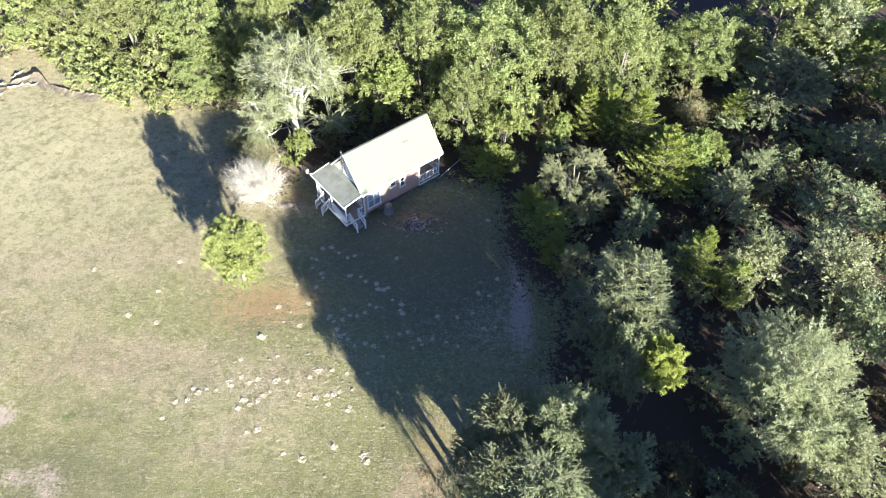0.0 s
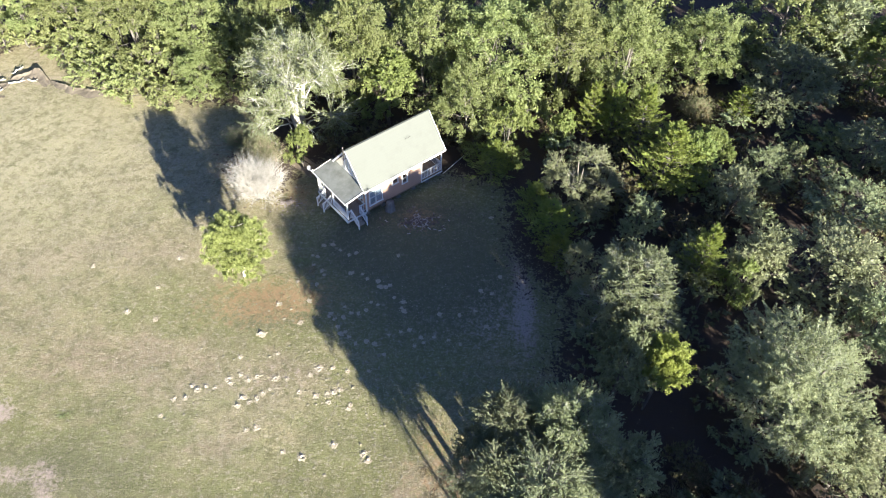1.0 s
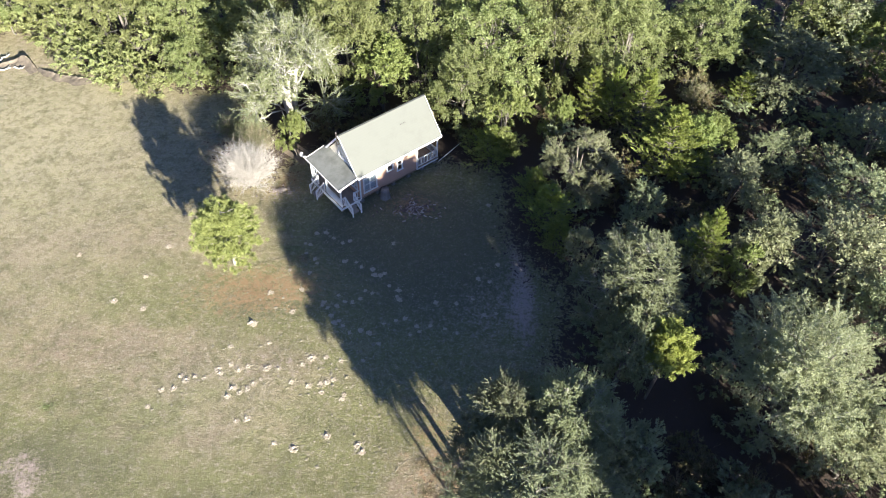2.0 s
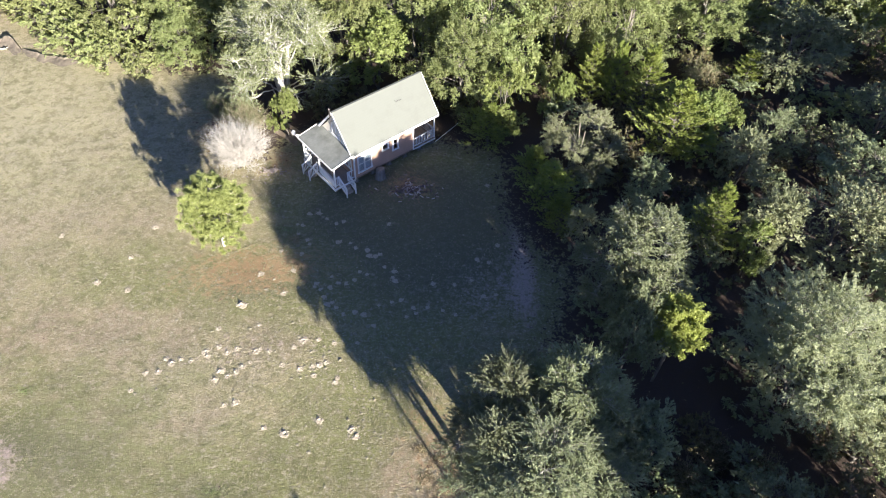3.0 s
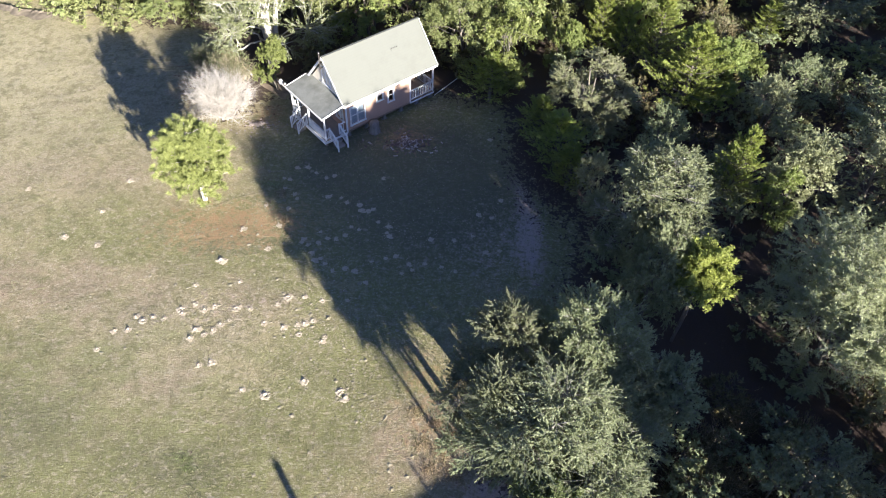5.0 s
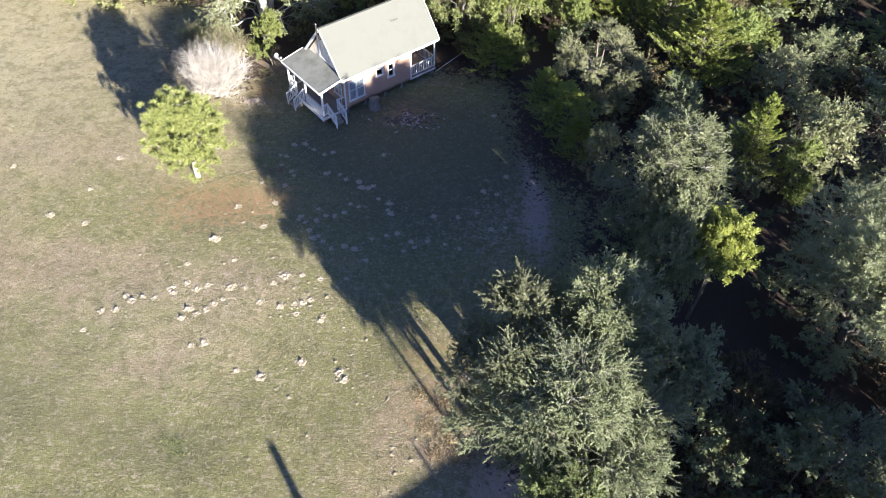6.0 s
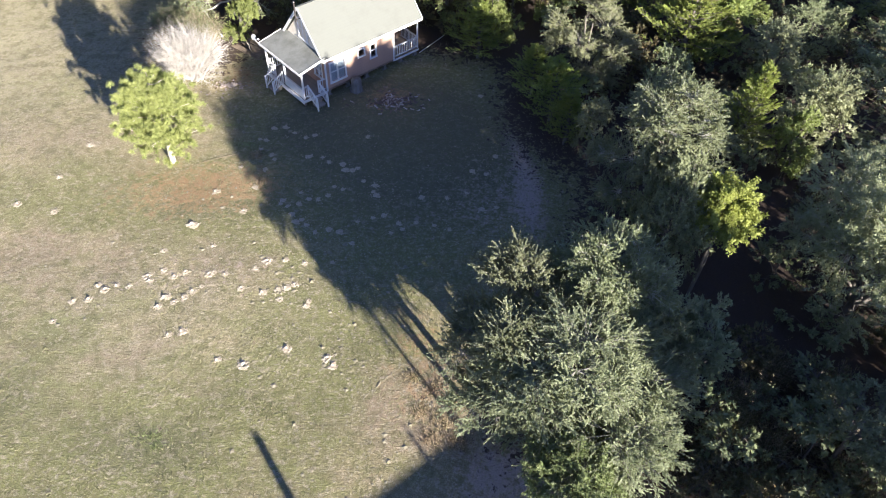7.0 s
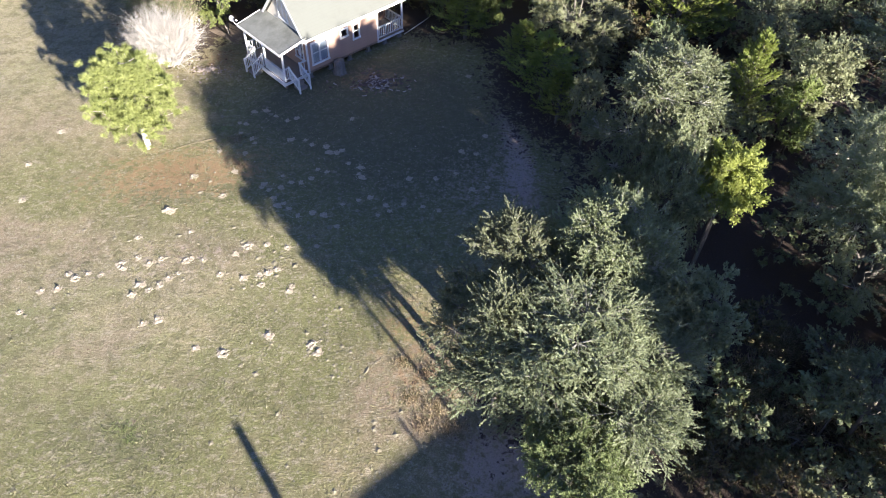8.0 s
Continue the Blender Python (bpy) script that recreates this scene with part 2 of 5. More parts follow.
M_SCRUB = leaf_mat("scrub_leaves", (0.085, 0.085, 0.038), (0.145, 0.135, 0.065), (0.27, 0.19, 0.1))
M_WEED = leaf_mat("rank_weeds", (0.16, 0.21, 0.07), (0.22, 0.27, 0.1), (0.3, 0.33, 0.15), 0.25, 2.0)
M_TWIGGY = leaf_mat("sparse_olive_leaves", (0.19, 0.205, 0.1), (0.262, 0.28, 0.145), (0.33, 0.342, 0.2), 0.35)
M_STRAW = leaf_mat("dead_weeds", (0.28, 0.21, 0.12), (0.38, 0.3, 0.18), (0.46, 0.38, 0.26), 0.3, 2.0)
M_GRASS = leaf_mat("grass_blades", (0.185, 0.18, 0.08), (0.27, 0.245, 0.135), (0.34, 0.295, 0.185), 0.25, 0.35)


# ---- building helpers ----
def part(name, bm, material, parent=None, label="", at=None):
    """Links a bmesh as one mesh object under parent."""
    mesh = bpy.data.meshes.new(name)
    bmesh.ops.recalc_face_normals(bm, faces=bm.faces)
    bm.to_mesh(mesh)
    bm.free()
    mesh.materials.append(material)
    ob = new(name, mesh)
    if parent:
        ob.parent = parent
    if at:
        ob.location = at
    if label:
        tagged(ob, label)
    return ob


def share(name, source, parent, at, turn=(0, 0, 0), scale=(1, 1, 1)):
    """Another object on the mesh of source."""
    ob = new(name, source.data)
    ob.parent = parent
    ob.location, ob.rotation_euler, ob.scale = at, turn, scale
    return ob


def thing(name, m, label, category, group="", kind=""):
    ob = new(name)
    ob.empty_display_size = 0.2
    ob.matrix_world = m
    return tagged(ob, label, category, group, kind)


def box(bm, x0, x1, y0, y1, z0, z1, bevel=0.0):
    made = bmesh.ops.create_cube(bm, size=1, matrix=Matrix.Translation(((x0 + x1) / 2, (y0 + y1) / 2, (z0 + z1) / 2)) @ Matrix.Diagonal((x1 - x0, y1 - y0, z1 - z0, 1)))
    if bevel:
        edges = list({e for v in made["verts"] for e in v.link_edges})
        bmesh.ops.bevel(bm, geom=edges, offset=bevel, segments=1, affect="EDGES")
    return bm


def boxes(*spans, bevel=0.0):
    bm = bmesh.new()
    for s in spans:
        box(bm, *s, bevel=bevel)
    return bm


def beam(bm, a, b, w, h):
    """A straight bar of section w x h from a to b."""
    a, b = Vector(a), Vector(b)
    d = b - a
    m = Matrix.Translation((a + b) / 2) @ d.to_track_quat("Z", "Y").to_matrix().to_4x4() @ Matrix.Diagonal((w, h, d.length, 1))
    bmesh.ops.create_cube(bm, size=1, matrix=m)
    return bm


def rod(bm, a, b, r0, r1=None, sides=8):
    a, b = Vector(a), Vector(b)
    d = b - a
    m = Matrix.Translation((a + b) / 2) @ d.to_track_quat("Z", "Y").to_matrix().to_4x4()
    bmesh.ops.create_cone(bm, cap_ends=True, segments=sides, radius1=r0, radius2=r0 if r1 is None else r1, depth=d.length, matrix=m)
    return bm


def pierced(axis, at, thick, lo, hi, z0, z1, holes):
    """A wall across axis ('x' or 'y') with rectangular openings (a0, a1, z0, z1) right through it."""
    bm = bmesh.new()
    cuts = sorted({lo, hi, *[h[0] for h in holes], *[h[1] for h in holes]})
    rows = sorted({z0, z1, *[h[2] for h in holes], *[h[3] for h in holes]})
    na, nz = len(cuts) - 1, len(rows) - 1

    def solid(i, j):
        if not (0 <= i < na and 0 <= j < nz):
            return False
        a, z = (cuts[i] + cuts[i + 1]) / 2, (rows[j] + rows[j + 1]) / 2
        return not any(h[0] < a < h[1] and h[2] < z < h[3] for h in holes)

    def vert(a, d, z):
        return bm.verts.new((a, d, z) if axis == "y" else (d, a, z))

    for i in range(na):
        for j in range(nz):
            if not solid(i, j):
                continue
            a0, a1, b0, b1 = cuts[i], cuts[i + 1], rows[j], rows[j + 1]
            for d in (at, at + thick):
                bm.faces.new([vert(a0, d, b0), vert(a1, d, b0), vert(a1, d, b1), vert(a0, d, b1)])
            for di, dj, p, q in ((-1, 0, (a0, b0), (a0, b1)), (1, 0, (a1, b0), (a1, b1)), (0, -1, (a0, b0), (a1, b0)), (0, 1, (a0, b1), (a1, b1))):
                if not solid(i + di, j + dj):
                    bm.faces.new([vert(p[0], at, p[1]), vert(q[0], at, q[1]), vert(q[0], at + thick, q[1]), vert(p[0], at + thick, p[1])])
    bmesh.ops.remove_doubles(bm, verts=bm.verts, dist=0.0005)
    return bm


def mesh_of(name, verts, faces, material, smooth=False):
    """A mesh from arrays; faces is a list of (n, k) index arrays."""
    mesh = bpy.data.meshes.new(name)
    verts = np.asarray(verts, np.float32)
    sizes = np.concatenate([np.full(len(f), f.shape[1]) for f in faces])
    index = np.concatenate([f.ravel() for f in faces]).astype(np.int32)
    mesh.vertices.add(len(verts))
    mesh.vertices.foreach_set("co", verts.ravel())
    mesh.loops.add(len(index))
    mesh.loops.foreach_set("vertex_index", index)
    mesh.polygons.add(len(sizes))
    mesh.polygons.foreach_set("loop_start", np.concatenate([[0], np.cumsum(sizes)[:-1]]).astype(np.int32))
    mesh.polygons.foreach_set("use_smooth", np.full(len(sizes), smooth))
    mesh.update(calc_edges=True)
    mesh.materials.append(material)
    return mesh


# ---- ground ----
def lie(x, y):
    """The height of the ground."""
    x, y = np.asarray(x, float), np.asarray(y, float)
    near = np.exp(-((x / 90) ** 2 + ((y - 30) / 90) ** 2))
    swell = 0.05 * np.sin(x * 0.31 + 1.3 * np.sin(y * 0.17)) * np.cos(y * 0.27 + 0.5) + 0.025 * np.sin(x * 0.9 + y * 0.55) * np.sin(y * 1.1 - x * 0.4)
    hills = 3.0 * (1 - near) * (0.5 + 0.5 * np.sin(x * 0.013 + 1) * np.cos(y * 0.011))
    house = np.exp(-(((x + 4) / 8) ** 2 + ((y - 41.5) / 7) ** 2))
    return swell * (1 - house) + hills


def blob(x, y, cx, cy, rx, ry=None, turn=0.0):
    c, s = math.cos(radians(turn)), math.sin(radians(turn))
    dx, dy = x - cx, y - cy
    return np.exp(-(((dx * c + dy * s) / rx) ** 2 + ((dy * c - dx * s) / (ry or rx)) ** 2))


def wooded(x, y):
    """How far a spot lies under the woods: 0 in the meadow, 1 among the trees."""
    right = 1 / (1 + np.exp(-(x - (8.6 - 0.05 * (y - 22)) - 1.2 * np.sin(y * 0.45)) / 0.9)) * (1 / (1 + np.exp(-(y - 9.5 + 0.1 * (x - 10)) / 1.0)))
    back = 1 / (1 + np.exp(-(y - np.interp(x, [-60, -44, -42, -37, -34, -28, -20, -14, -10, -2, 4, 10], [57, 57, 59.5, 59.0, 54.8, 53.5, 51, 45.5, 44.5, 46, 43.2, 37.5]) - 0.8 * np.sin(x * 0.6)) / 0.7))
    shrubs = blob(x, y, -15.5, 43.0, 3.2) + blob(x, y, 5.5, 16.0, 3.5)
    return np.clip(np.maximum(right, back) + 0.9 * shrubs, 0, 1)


def build_ground():
    fine_x, fine_y = np.arange(-56, 56.01, 0.5), np.arange(-14, 90.01, 0.5)
    out = np.array([2, 5, 10, 18, 30, 50, 80, 130, 220, 400, 800, 1600])
    xs = np.concatenate([fine_x[0] - out[::-1], fine_x, fine_x[-1] + out])
    ys = np.concatenate([fine_y[0] - out[::-1], fine_y, fine_y[-1] + out])
    gx, gy = np.meshgrid(xs, ys)
    verts = np.stack([gx, gy, lie(gx, gy)], -1).reshape(-1, 3)
    w, h = len(xs), len(ys)
    i = (np.arange(h - 1)[:, None] * w + np.arange(w - 1)).ravel()
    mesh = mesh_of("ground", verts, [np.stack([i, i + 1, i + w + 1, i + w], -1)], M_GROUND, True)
    x, y = verts[:, 0], verts[:, 1]
    sand = (0.34 * blob(x, y, 4.0, 29.0, 3.0, 4.6, -8) + 0.8 * blob(x, y, 5.55, 29.5, 0.75, 3.4) + 0.25 * blob(x, y, 0.5, 28.5, 5, 4) + 0.6 * blob(x, y, 5.1, 34.2, 0.8, 2.6, 10) + 0.75 * blob(x, y, -25.2, 16.3, 1.2, 0.9) + 0.75 * blob(x, y, -23.2, 16.4, 0.9, 1.2) + 0.8 * blob(x, y, -22.5, 15.2, 0.7, 1.0) + 0.8 * blob(x, y, -27.4, 20.0, 0.7) + 0.5 * blob(x, y, -27.8, 20.5, 1.2)
            + 0.4 * blob(x, y, -10.8, 23.6, 5.5, 1.6, 8) + 0.5 * blob(x, y, -39, 53.5, 4, 1.6) + 0.35 * blob(x, y, -19, 36.8, 2.2, 1.2) + 0.45 * blob(x, y, 2.6, 13.2, 1.6, 2.6, -30) + 0.75 * blob(x, y, 5.5, 12.6, 4.6, 2.0, -4) + 0.5 * blob(x, y, -40.2, 58.0, 1.3, 3.0))
    needles = 0.3 * blob(x, y, -0.8, 16.6, 1.6, 2.2, 30) + 0.85 * blob(x, y, -12.4, 29.8, 5.0, 2.4, 8) + 0.55 * blob(x, y, -0.4, 19.6, 1.4, 3.0, 30) + 0.5 * blob(x, y, 7.4, 25.0, 1.4) + 0.7 * blob(x, y, -17.0, 48.6, 2.0, 4.2, 20) + 0.62 * blob(x, y, -18.0, 43.0, 2.6, 4.0, 25) + 0.55 * blob(x, y, -12.4, 40.6, 1.6, 2.2) + 0.75 * blob(x, y, -2.5, 38.3, 2.0, 1.5) + 0.5 * blob(x, y, 12.2, 15.4, 1.3, 2.4) + 0.45 * blob(x, y, 14.6, 13.4, 2.5, 1.6)
    # The first two lush blobs darken the tree-shaded clearing; the others are greener grass.
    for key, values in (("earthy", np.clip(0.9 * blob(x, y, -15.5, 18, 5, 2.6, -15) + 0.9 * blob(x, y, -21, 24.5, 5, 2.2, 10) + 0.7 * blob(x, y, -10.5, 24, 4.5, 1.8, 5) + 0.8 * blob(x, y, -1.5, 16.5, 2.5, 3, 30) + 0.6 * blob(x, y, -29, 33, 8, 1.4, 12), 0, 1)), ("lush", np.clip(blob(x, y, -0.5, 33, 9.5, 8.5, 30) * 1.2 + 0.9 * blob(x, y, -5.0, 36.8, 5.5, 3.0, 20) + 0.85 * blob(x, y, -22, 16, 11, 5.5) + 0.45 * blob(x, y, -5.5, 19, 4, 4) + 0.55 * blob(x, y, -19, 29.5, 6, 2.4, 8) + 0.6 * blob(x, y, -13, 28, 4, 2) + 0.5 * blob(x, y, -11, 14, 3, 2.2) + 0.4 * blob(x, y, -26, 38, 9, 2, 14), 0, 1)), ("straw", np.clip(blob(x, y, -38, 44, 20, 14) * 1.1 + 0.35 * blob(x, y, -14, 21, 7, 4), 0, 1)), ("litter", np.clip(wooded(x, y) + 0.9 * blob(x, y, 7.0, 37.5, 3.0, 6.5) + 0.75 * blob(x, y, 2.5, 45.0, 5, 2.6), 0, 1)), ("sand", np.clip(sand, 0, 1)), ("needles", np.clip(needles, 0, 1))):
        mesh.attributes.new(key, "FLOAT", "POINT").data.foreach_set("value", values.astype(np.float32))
    return tagged(new("ground", mesh), "sunlit dry meadow with patches of green grass, sand and leaf litter", "ground", kind="structure")


build_ground()


def build_grass():
    """Short tufts over the open meadow."""
    n = 120000
    x, y = np.repeat(rng.uniform(-46, 13, n // 4), 4) + rng.normal(0, 0.06, n), np.repeat(rng.uniform(9, 57, n // 4), 4) + rng.normal(0, 0.06, n)
    keep = (rng.random(n) > wooded(x, y) * 1.2) & (rng.random(n) > 0.85 * blob(x, y, -0.5, 33, 9, 8, 30)) & ~((x > -8.6) & (x < 1) & (np.abs(y - (43.9 + (x + 6.6) * 0.87) + 2.9) < 2.6))
    x, y = x[keep], y[keep]
    n = len(x)
    z = lie(x, y)
    lush = 0.5 + 0.5 * np.sin(x * 0.5 + 2 * np.sin(y * 0.21)) * np.cos(y * 0.43)
    verts, faces = [], []
    big = rng.uniform(0.55, 1.0, n) + (rng.random(n) < 0.05) * rng.uniform(0.1, 0.6, n)
    for k in range(3):
        a, lean = rng.uniform(0, 2 * np.pi, n), rng.uniform(0.02, 0.09, n)
        h, wide = rng.uniform(0.025, 0.065, n) * (0.9 + 0.25 * lush) * big, rng.uniform(0.01, 0.024, n) * big
        ox, oy = rng.normal(0, 0.035, n), rng.normal(0, 0.035, n)
        root = np.stack([x + ox, y + oy, z - 0.005], -1)
        side = np.stack([np.cos(a) * wide, np.sin(a) * wide, np.zeros(n)], -1)
        tip = root + np.stack([-np.sin(a) * lean, np.cos(a) * lean, h], -1)
        verts.append(np.stack([root - side, root + side, tip], 1).reshape(-1, 3))
        faces.append(np.arange(n * 3).reshape(n, 3) + k * n * 3)
    tagged(new("grass", mesh_of("grass", np.concatenate(verts), [np.concatenate(faces)], M_GRASS)), "short dry and green meadow grass", "grass", kind="stuff")


build_grass()


# ---- trees ----
def unit(v):
    return v / np.maximum(np.linalg.norm(v, axis=-1, keepdims=True), 1e-9)


class Wood:
    """Gathers tapered stems, twigs and leaves of one plant."""

    def __init__(self, seed):
        self.r = np.random.default_rng(seed)
        self.v, self.f, self.tv, self.lv, self.n = [], [], [], [], 0

    def stem(self, points, radii, sides=6):
        points, radii = np.asarray(points, float), np.asarray(radii, float)
        way = unit(np.gradient(points, axis=0))
        ref = np.where(np.abs(way[:, 2:3]) > 0.9, [[1.0, 0, 0]], [[0, 0, 1.0]])
        s = unit(np.cross(way, ref))
        t = np.cross(way, s)
        a = np.arange(sides) * 2 * np.pi / sides
        ring = points[:, None] + radii[:, None, None] * (s[:, None] * np.cos(a)[:, None] + t[:, None] * np.sin(a)[:, None])
        k = len(points)
        i = (np.arange(k - 1)[:, None] * sides + np.arange(sides)).ravel()
        j = (np.arange(k - 1)[:, None] * sides + (np.arange(sides) + 1) % sides).ravel()
        self.v.append(ring.reshape(-1, 3))
        self.f.append(np.stack([i, j, j + sides, i + sides], -1) + self.n)
        self.n += k * sides

    def bough(self, a, b, r0, r1, sag=0.12, steps=6, sides=5):
        a, b = np.asarray(a, float), np.asarray(b, float)
        t = np.linspace(0, 1, steps)[:, None]
        length = np.linalg.norm(b - a)
        p = a + (b - a) * t
        p[:, 2] += (np.sin(t[:, 0] * np.pi)) * length * sag
        p[1:-1] += self.r.normal(0, 0.04 * length, (steps - 2, 3))
        self.stem(p, np.linspace(r0, r1, steps), sides)
        return p

    def twigs(self, a, b, r):
        """Many thin three-sided twigs at once, from a to b."""
        n = len(a)
        way = unit(b - a)
        s = unit(np.cross(way, self.r.normal(size=(n, 3))))
        t = np.cross(way, s)
        ring = [a + r * (s * math.cos(q) + t * math.sin(q)) for q in (0, 2.094, 4.189)]
        self.tv.append(np.stack([*ring, b], 1).reshape(-1, 3))

    def leaves(self, at, way, length, width, spread=0.6, facing=None):
        n = len(at)
        d = unit(way + self.r.normal(0, spread, (n, 3)))
        face = self.r.normal(size=(n, 3)) if facing is None else facing + self.r.normal(0, 0.5, (n, 3))
        s = unit(np.cross(d, face)) * (width * self.r.uniform(0.7, 1.3, n))[:, None]
        d = d * (length * self.r.uniform(0.7, 1.3, n))[:, None]
        self.lv.append(np.stack([at + s * 0.9, at - s * 0.9, at + d], 1).reshape(-1, 3))

    def sprays(self, start, way, length, count, leaf, width, twig=0.008, scatter=0.05, droop=0.1, facing=None, spread=0.7, bare=1.05):
        """Twigs with leaves set along them."""
        n = len(start)
        end = start + way * length[:, None] + np.array([0, 0, -1.0]) * (droop * length)[:, None]
        if twig:
            self.twigs(start, end, twig)
        t = self.r.uniform(0.1, bare, (n, count, 1))
        at = (start[:, None] + (end - start)[:, None] * t).reshape(-1, 3) + self.r.normal(0, scatter, (n * count, 3))
        self.leaves(at, np.repeat(way, count, 0), leaf, width, spread, None if facing is None else np.repeat(facing, count, 0))


def finish(w, name, bark, leaf, label, category, group="", crown_name="crown", twig_bark=None):
    """Makes the plant's thing with its trunk and crown."""
    ob = thing(name, Matrix.Identity(4), label, category, group)
    if w.v:
        faces = [np.concatenate(w.f)]
        trunk = new("trunk", mesh_of("trunk", np.concatenate(w.v), faces, bark, True))
        trunk.parent = ob
    if w.tv:
        v = np.concatenate(w.tv)
        base = np.arange(len(v) // 4)[:, None] * 4
        twigs = new("twig_mass", mesh_of("twig_mass", v, [np.concatenate([base + [0, 1, 3], base + [1, 2, 3], base + [2, 0, 3]])], twig_bark or bark))
        twigs.parent = ob
        tagged(twigs, kind="stuff")
    if w.lv:
        v = np.concatenate(w.lv)
        crown = new(crown_name, mesh_of(crown_name, v, [np.arange(len(v)).reshape(-1, 3)], leaf))
        crown.parent = ob
        tagged(crown, kind="stuff")
    return ob


def ball(r, n, up=0.25):
    d = unit(r.normal(size=(n, 3)) + np.array([0, 0, up]))
    return d


def broadleaf(name, seed, height, radius, lobes, branches, along, count, leaf, bark, leaf_material, label, base=0.15, trunk=0.14, width=0.4, lobe=0.34, twig=0.007, flat=0.8, forks=2, spray=0.42, scatter=0.04, droop=0.06, spread=0.6, twig_bark=None, bare=1.05, pad=1.0):
    """A lobed tree: trunk, limbs out to each lobe, branchlets all round it with leafy sprays set along them; pad below 1 flattens the lobes."""
    w = Wood(seed)
    r = w.r
    fork = height * base
    tops = []
    for k in range(forks):
        q = k * 2 * np.pi / forks + r.uniform(0, 1.5)
        tops.append(np.array([math.cos(q) * radius * 0.2 * (forks > 1), math.sin(q) * radius * 0.2 * (forks > 1), height * r.uniform(0.6, 0.78)]))
        p = np.array([[0, 0, -0.2], [0.02, 0, fork * 0.5], [tops[-1][0] * 0.3, tops[-1][1] * 0.3, fork], tops[-1]]) + r.normal(0, 0.04, (4, 3)) * [[0], [1], [1], [1]]
        w.stem(p, [trunk * 1.25, trunk, trunk * 0.8, trunk * 0.3], 8)
    for i in range(lobes):
        q = i * 2.39996 + r.uniform(-0.4, 0.4)
        h = r.uniform(0, 1) ** 0.75
        reach = math.sqrt(max(0.05, 1 - (1.5 * h - 0.55) ** 2)) * r.uniform(0.5, 0.98) if i else 0.1
        size = radius * lobe * r.uniform(0.65, 1.3)
        c = np.array([math.cos(q) * (radius - size * 0.75) * reach, math.sin(q) * (radius - size * 0.75) * reach, fork * 0.95 + size * 0.4 + (height - fork - size * 1.35) * h])
        if i == 0:
            c[2] = height - size * 0.9
        top = tops[i % forks]
        up = min(1.0, max(0.15, (c[2] - r.uniform(0.2, 0.5) * radius) / top[2]))
        w.bough(top * up, c, trunk * (0.38 - 0.2 * up), trunk * 0.07)
        m = max(4, int(branches * (size / (radius * lobe)) ** 2))
        d = unit(ball(r, m) * [1, 1, flat] + 0.4 * unit(c * [1, 1, 0.3] - [0, 0, height * 0.12]))
        uneven = 1 + 0.3 * np.sin(d[:, 0] * 5 + i) * np.cos(d[:, 1] * 4 + i * 2) + r.normal(0, 0.1, m)
        tip = c + d * (size * uneven)[:, None] * [1, 1, pad]
        w.twigs(np.repeat(c[None], m, 0), tip, twig * 2.2)
        t = r.uniform(0.3, 1.0, (m, along, 1))
        at = (c + (tip - c)[:, None] * t).reshape(-1, 3)
        face = np.repeat(d, along, 0)
        way = unit((face + r.normal(0, 0.6, face.shape)) * [1, 1, pad] + [0, 0, 0.1])
        length = size * spray * r.uniform(0.6, 1.25, m * along) * (1.3 - 0.6 * t.ravel())
        w.sprays(at, way, length, count, leaf, leaf * width, twig, scatter, droop, unit(face + [0, 0, 0.35]), spread, bare)
    return finish(w, name, bark, leaf_material, label, "tree", twig_bark=twig_bark)


def conifer(name, seed, height, radius, tiers, per_tier, count, leaf, bark, leaf_material, label, upward=0.8, width=0.16, spray=0.6):
    """A pointed tree whose rising boughs are each a feather of narrowing sprays."""
    w = Wood(seed)
    r = w.r
    w.stem([[0, 0, -0.2], [0.03, 0, height * 0.4], [0, 0.02, height * 0.97]], [0.13, 0.09, 0.015], 7)
    for i in range(tiers):
        h = 0.1 + 0.9 * i / tiers
        reach = radius * (1.05 - h) ** 0.9 * r.uniform(0.55, 1.3) + 0.1
        q = i * 2.39996 + r.uniform(-0.3, 0.3)
        root = np.array([0, 0, height * h * 0.93])
        end = root + np.array([math.cos(q) * reach, math.sin(q) * reach, reach * upward * 0.75 + 0.25])
        w.bough(root, end, 0.03, 0.008, -0.06, 5, 4)
        along = unit(end - root)
        side = unit(np.cross(along, [0.0, 0.0, 1.0]))
        t = np.linspace(0.2, 1.0, per_tier)
        sway = np.where(np.arange(per_tier) % 2, 1.0, -1.0)[:, None]
        at = root + (end - root) * t[:, None] + r.normal(0, 0.03, (per_tier, 3))
        d = unit(along + side * sway * (1.15 - 0.9 * t)[:, None] + np.array([0, 0, 0.35]) + r.normal(0, 0.22, (per_tier, 3)))
        w.sprays(at, d, spray * (1.25 - 0.75 * t) * r.uniform(0.7, 1.15, per_tier) * (0.45 + 0.6 * reach / radius), count, leaf, leaf * width, 0.006, 0.022, 0.0, spread=0.4)
    return finish(w, name, bark, leaf_material, label, "tree")


